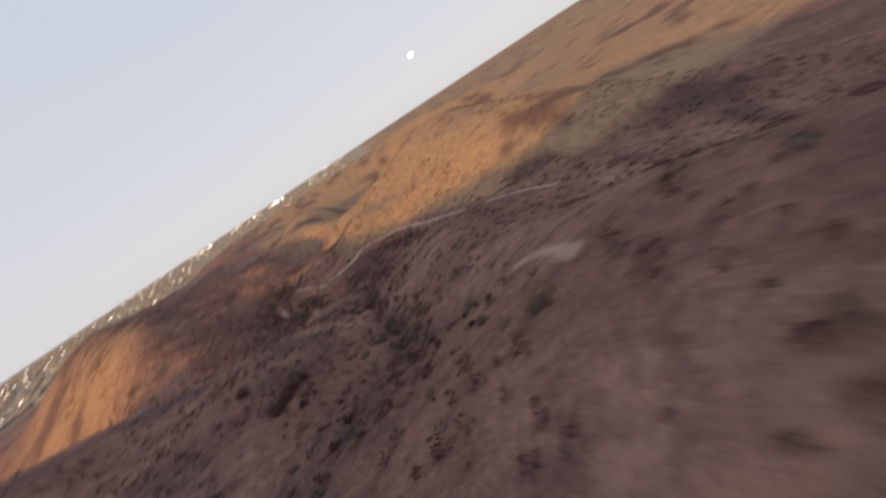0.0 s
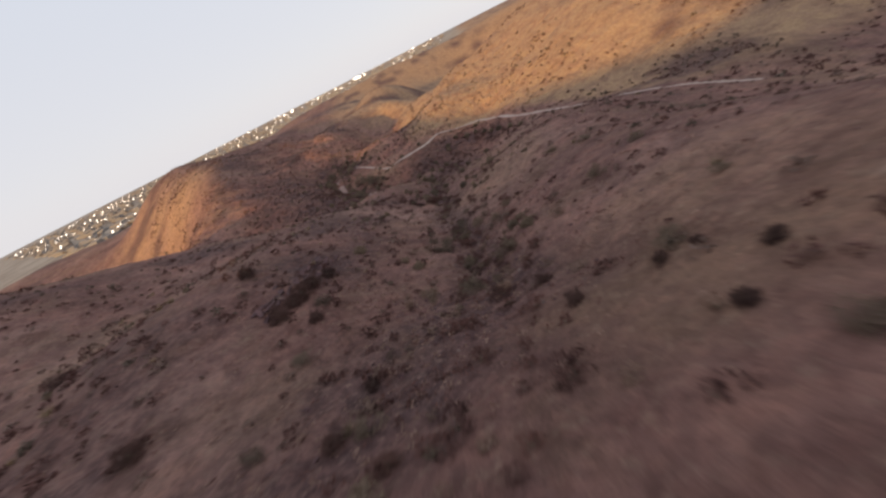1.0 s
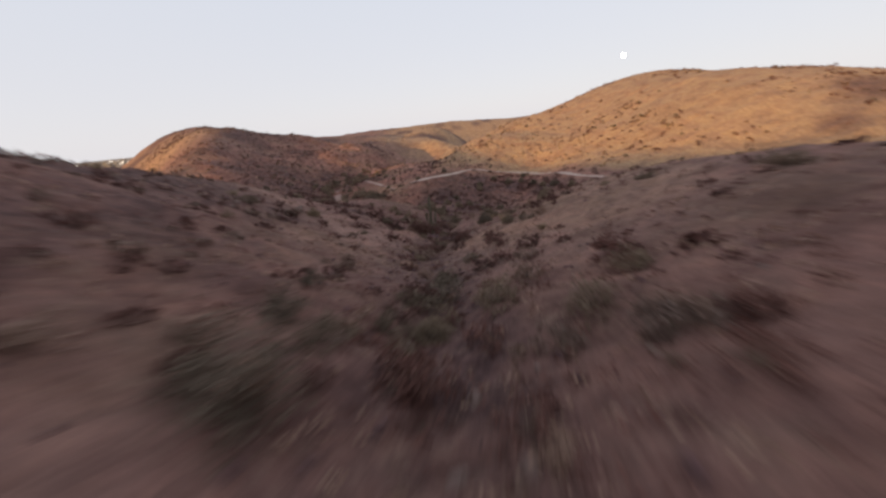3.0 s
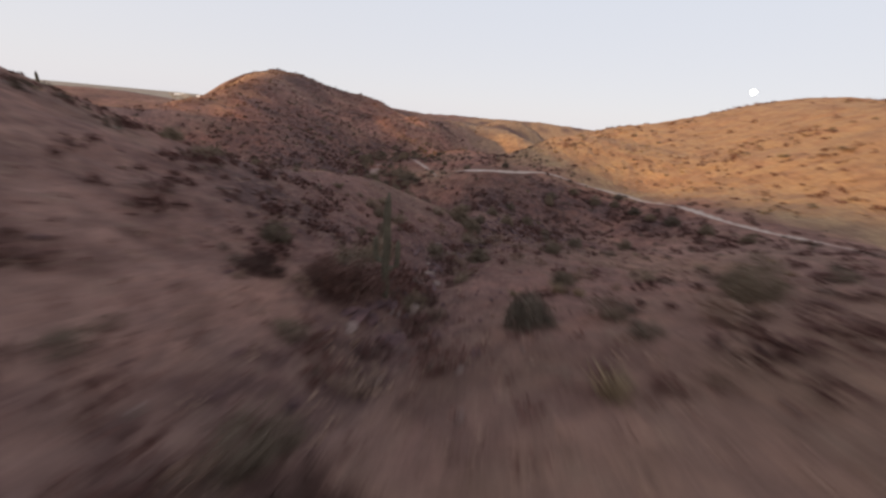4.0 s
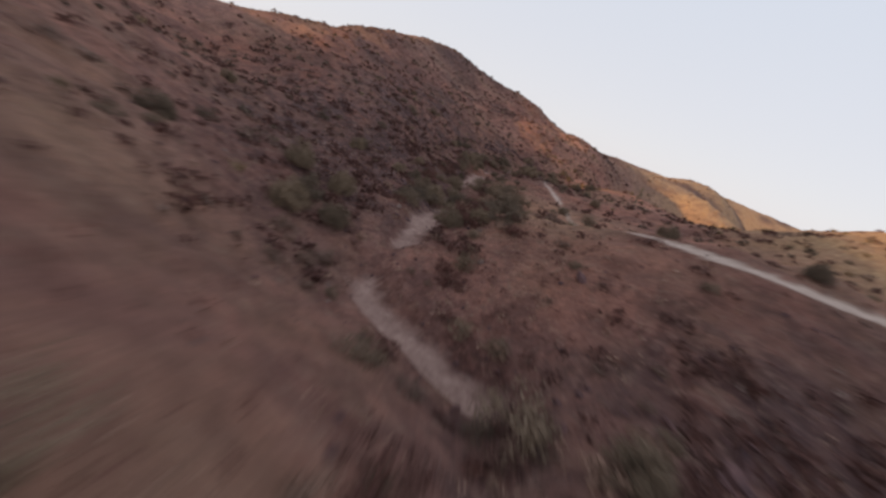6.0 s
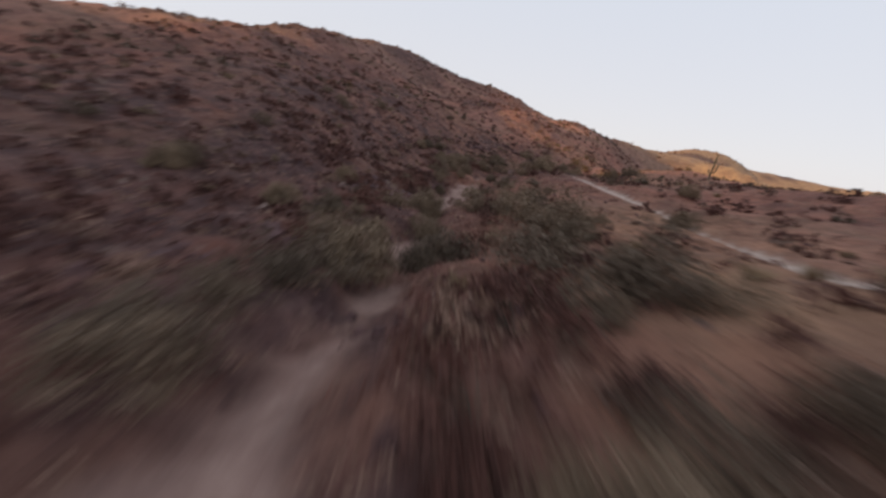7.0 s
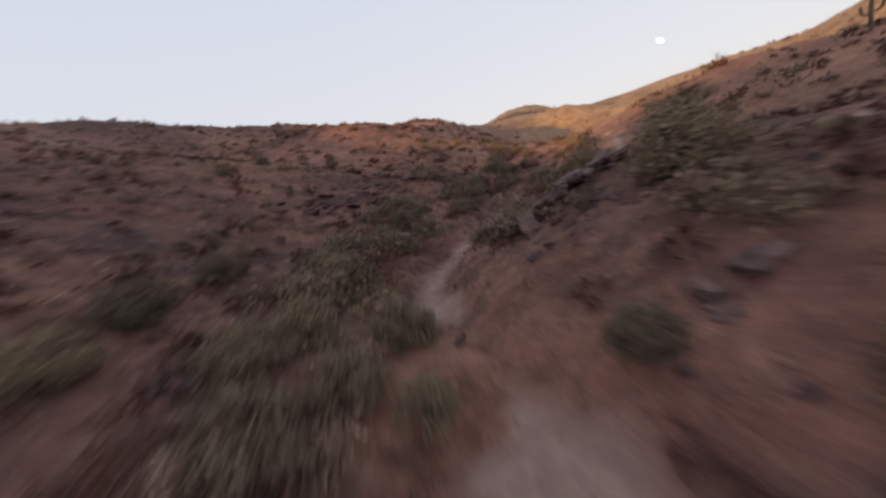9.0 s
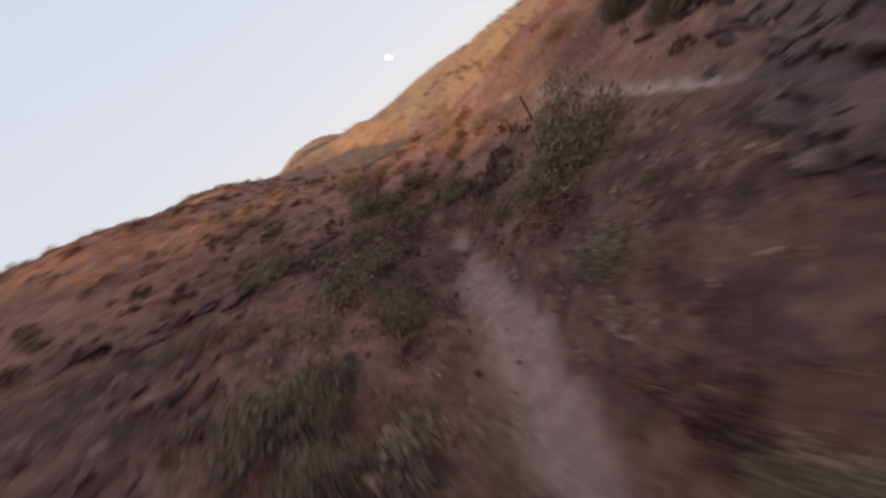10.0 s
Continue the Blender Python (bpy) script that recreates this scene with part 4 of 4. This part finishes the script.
def ledge(line, count, size, seed, pale=False):
    """Broken slabs of one bedded outcrop, long side along the line."""
    rnd = random.Random(seed)
    c = curve_through(line, 10)
    root = tagged(new("rock_outcrop"), "broken outcrop of pinkish-brown rock beside the gully" if pale else "broken outcrop of dark purple-brown rock slabs", "rock", group="rock outcrops")
    mx, my = c[len(c) // 2]
    base = Vector((mx, my, height(mx, my)))
    root.location = base
    for k in range(count):
        i = int(rnd.random() * (len(c) - 1))
        (x, y), (x2, y2) = c[i], c[i + 1]
        along = math.degrees(math.atan2(y2 - y, x2 - x))
        x, y = x + rnd.gauss(0, 0.55), y + rnd.gauss(0, 0.55)
        if terrain(x, y)[2][1][0] < 1.1:
            continue
        s = size * rnd.uniform(0.45, 1.25)
        ob = new("rock", ROCK_MESHES[rnd.randrange(8) if pale else rnd.randrange(6)])
        ob.parent = root
        ob.matrix_basis = Matrix.Translation(-base) @ pose(x, y, height(x, y) + s * rnd.uniform(0.0, 0.25), rnd.gauss(8, 9), rnd.gauss(-6, 9), along + rnd.gauss(0, 22)) @ Matrix.Diagonal((s * 1.9, s * 1.0, s * 0.75, 1))


def slab_mesh(seed):
    """A thick bed of rock: uneven outline, thinner layers stepped back down its edge, a worn top."""
    rnd = random.Random(seed)
    n = 16
    outline = [1 + rnd.uniform(-0.34, 0.2) for _ in range(n)]
    v, f = [], []
    levels = [(-1.0, 0.72), (-0.55, 0.86), (-0.5, 0.97), (-0.05, 0.93), (0.0, 1.03), (0.42, 1.0), (0.5, 0.9)]
    for z, q in levels:
        for k in range(n):
            a = 2 * math.pi * k / n
            r = outline[k] * (q + rnd.uniform(-0.1, 0.1))
            ca, sa = math.cos(a), math.sin(a)
            v.append((r * math.copysign(abs(ca) ** 0.7, ca), r * math.copysign(abs(sa) ** 0.7, sa), z + rnd.uniform(-0.16, 0.16)))
    for j in range(len(levels) - 1):
        for k in range(n):
            f.append((j * n + k, j * n + (k + 1) % n, (j + 1) * n + (k + 1) % n, (j + 1) * n + k))
    top = len(v)
    v.append((0.1, 0.0, 0.58))
    f += [((len(levels) - 1) * n + k, (len(levels) - 1) * n + (k + 1) % n, top) for k in range(n)]
    me = bpy.data.meshes.new("slab")
    me.from_pydata(v, [], f)
    me.materials.append(LEDGE_ROCK)
    return me


def slab_ledge(line, seed, length, deep, thick, lift, courses=2):
    """Tilted beds laid end to end along a line; the upper course juts over the lower."""
    rnd = random.Random(seed)
    c = curve_through(line, 8)
    mx, my = c[len(c) // 2]
    base = Vector((mx, my, height(mx, my)))
    root = tagged(new("rock_ledge"), "pinkish-grey ledge of tilted rock slabs with a shadowed overhang", "rock", group="rock ledges")
    root.location = base
    meshes = [slab_mesh(seed * 10 + k) for k in range(5)]
    for course in range(courses):
        run, i = rnd.uniform(0, 0.5), 0
        for i in range(len(c) - 1):
            (x, y), (x2, y2) = c[i], c[i + 1]
            run -= math.hypot(x2 - x, y2 - y)
            if run > 0:
                continue
            long = length * rnd.uniform(0.5, 1.6)
            run = long * 0.8
            yaw = math.degrees(math.atan2(y2 - y, x2 - x))
            ca, sa = math.cos(radians(yaw)), math.sin(radians(yaw))
            e = 1.2
            slope = math.degrees(math.atan2(height(x + ca * e, y + sa * e) - height(x - ca * e, y - sa * e), 2 * e))
            back = 0.55 - 0.45 * course + rnd.uniform(-0.42, 0.42)
            px, py = x - sa * back, y + ca * back
            z = height(px, py) + lift * (0.35 + course) + rnd.uniform(-0.06, 0.06)
            ob = new("slab", meshes[rnd.randrange(5)])
            ob.parent = root
            ob.matrix_basis = Matrix.Translation(-base) @ pose(px, py, z, rnd.gauss(-8, 11), -slope + rnd.gauss(-3, 12), yaw + rnd.gauss(0, 32)) @ Matrix.Diagonal((long * 0.55, deep * rnd.uniform(0.5, 0.75), thick * rnd.uniform(0.75, 1.2), 1))


slab_ledge([(-26.9, 131.5), (-25.8, 131.9), (-24.6, 132.4), (-22.9, 132.8), (-21.4, 133.6)], 3, 0.58, 0.5, 0.17, 0.17, 3)
slab_ledge([(-24.4, 133.6), (-22.6, 134.4), (-20.4, 135.4), (-17.6, 136.2)], 6, 0.6, 0.48, 0.14, 0.13, 3)
slab_ledge([(-24.6, 124.0), (-23.1, 125.0)], 4, 0.6, 0.5, 0.14, 0.08, 1)
ledge([(-25.8, 132.8), (-23.2, 133.8), (-21.6, 134.8)], 24, 0.26, 11)
ledge([(-25.6, 128.6), (-23.8, 129.4), (-21.2, 131.0), (-19.4, 132.4)], 16, 0.17, 12)
ledge([(-18.6, 136.2), (-17.0, 137.8), (-15.2, 139.6)], 40, 0.24, 13)
ledge([(-24.6, 108.6), (-27.0, 113.4), (-28.8, 118.6)], 44, 0.24, 21)
ledge([(7.4, 64.0), (6.8, 70.0), (4.6, 76.0), (2.4, 82.0)], 60, 0.27, 22)
ledge([(10.5, 70.0), (12.5, 77.0), (9.5, 83.0)], 40, 0.26, 23)
ledge([(-27.6, 130.8), (-25.4, 132.2), (-23.2, 133.2), (-21.2, 134.2)], 22, 0.24, 1)
ledge([(-28.2, 127.2), (-27.0, 129.2), (-25.4, 130.4)], 12, 0.2, 5)
ledge([(-33.0, 143.6), (-35.0, 141.0), (-36.6, 138.4), (-34.6, 137.6)], 34, 0.36, 2)
ledge([(-27.0, 152.0), (-31.0, 148.6), (-36.0, 146.6)], 30, 0.34, 14)
ledge([(-16.2, 4.4), (-15.6, 7.2), (-14.4, 10.8), (-13.6, 14.0)], 40, 0.4, 3)
ledge([(0.8, 41.5), (1.9, 47), (1.6, 53), (2.6, 58), (4.2, 62)], 60, 0.3, 4, True)
ledge([(4.6, 62.5), (4.2, 66), (2.2, 71), (-1.0, 77)], 44, 0.26, 6)
ledge([(-18.6, 91), (-21.6, 96.4), (-24.4, 102), (-27.4, 108)], 50, 0.26, 7)


boulder(-25.1, 111.8, 0.17, 2)
boulder(-24.7, 110.9, 0.19, 3)
boulder(-26.4, 116.4, 0.12, 1)


def trail_post(x, y, tall):
    """A weathered square post with a chamfered head and a small plate on it."""
    root = tagged(new("trail_post"), "thin weathered wooden post standing beside the trail", "post")
    root.matrix_basis = pose(x, y, height(x, y), 2, -4, 20)
    bm = bmesh.new()
    bmesh.ops.create_cube(bm, size=1.0, matrix=Matrix.Translation((0, 0, tall / 2 - 0.1)) @ Matrix.Diagonal((0.09, 0.09, tall + 0.2, 1)))
    bmesh.ops.bevel(bm, geom=bm.edges[:], offset=0.014, segments=1, affect="EDGES")
    part("post_shaft", bm, RUST_WOOD, root)
    bm = bmesh.new()
    bmesh.ops.create_cube(bm, size=1.0, matrix=Matrix.Translation((0, -0.052, tall - 0.16)) @ Matrix.Diagonal((0.08, 0.012, 0.16, 1)))
    part("plate", bm, ROOF, root)


RUST_WOOD = rock_material("weathered_post_wood", (0.06, 0.03, 0.022), (0.17, 0.085, 0.058))
trail_post(-18.7, 144.4, 1.1)


def loose_rocks():
    rnd = random.Random(21)
    n = 0
    while n < 190:
        x, y = rnd.uniform(-55, 35), rnd.uniform(-15, 172)
        zz, masks, (dg, dw, dt) = terrain(x, y)
        if rnd.random() > 0.06 + 0.9 * masks["rock"][0] or dt[0] < 0.7 or dw[0] < 0.8:
            continue
        k = rnd.randrange(8)
        pale = k > 5
        boulder(x, y, 0.1 + 0.26 * rnd.random() ** 3, k, 0.4, label="pale pinkish angular stone on the slope" if pale else "dark reddish-brown angular boulder half sunk in soil")
        n += 1


loose_rocks()


# ---------------------------------------------------------------- the far city and the moon
def far_city():
    rnd = random.Random(33)
    houses, lamps, trees = Soup(), Soup(), Soup()

    def box(s, x, y, z, a, b2, h):
        i = len(s.v)
        for dz in (-2, h):
            s.v += [(x - a, y - b2, z + dz), (x + a, y - b2, z + dz), (x + a, y + b2, z + dz), (x - a, y + b2, z + dz)]
        s.f += [(i + 4, i + 5, i + 6, i + 7), (i, i + 1, i + 5, i + 4), (i + 1, i + 2, i + 6, i + 5), (i + 2, i + 3, i + 7, i + 6), (i + 3, i, i + 4, i + 7)]

    spots = []
    while len(spots) < 4600:
        az, r = radians(rnd.uniform(-46, 14)), 760 + 3500 * rnd.random() ** 1.3
        spots.append((r * math.sin(az), 100 + r * math.cos(az), r))
    z = terrain(np.array([s[0] for s in spots]), np.array([s[1] for s in spots]))[0]
    for k, ((x, y, r), g) in enumerate(zip(spots, z)):
        if k % 3 == 0:
            box(houses, x, y, g, rnd.uniform(5, 14), rnd.uniform(5, 14), rnd.uniform(3.5, 7.5))
        elif k % 3 == 1:
            for _ in range(7):
                trees.leaf(Vector((x + rnd.gauss(0, 3), y + rnd.gauss(0, 3), g + rnd.uniform(0, 5))), up_vector(100), rnd.uniform(3, 5), 0.8)
        elif rnd.random() < 0.24:
            q = 0.00027 * r * rnd.uniform(0.3, 1.5) ** 1.5
            box(lamps, x, y, g + 7, q, q, q * 1.6)
    for x, y, q in ((0, 3000, 5.0), (20, 2990, 3.5), (-22, 3005, 3.0), (-545, 2950, 4.0), (-600, 2900, 3.0), (60, 3000, 3.0), (-180, 2960, 2.5), (-330, 2940, 2.2)):
        box(lamps, x, y, height(x, y) + 12, q * 1.4, q, q * 1.2)
    tagged(part("distant_houses", houses.mesh(), ROOF), "low pale houses of a city on the far plain", "houses", kind="stuff")
    tagged(part("distant_trees", trees.mesh(), CREOSOTE), "dark green trees between the far houses", "trees", kind="stuff")
    tagged(part("city_lights", lamps.mesh(), LAMP), "white evening lights scattered over the distant city", "lights", kind="stuff")


far_city()

bm = bmesh.new()
bmesh.ops.create_uvsphere(bm, u_segments=32, v_segments=16, radius=19.0)
moon = tagged(part("moon", bm, MOON), "bright full moon low in the pale evening sky", "moon", kind="structure")
moon.location = (2025, 3707, 462)
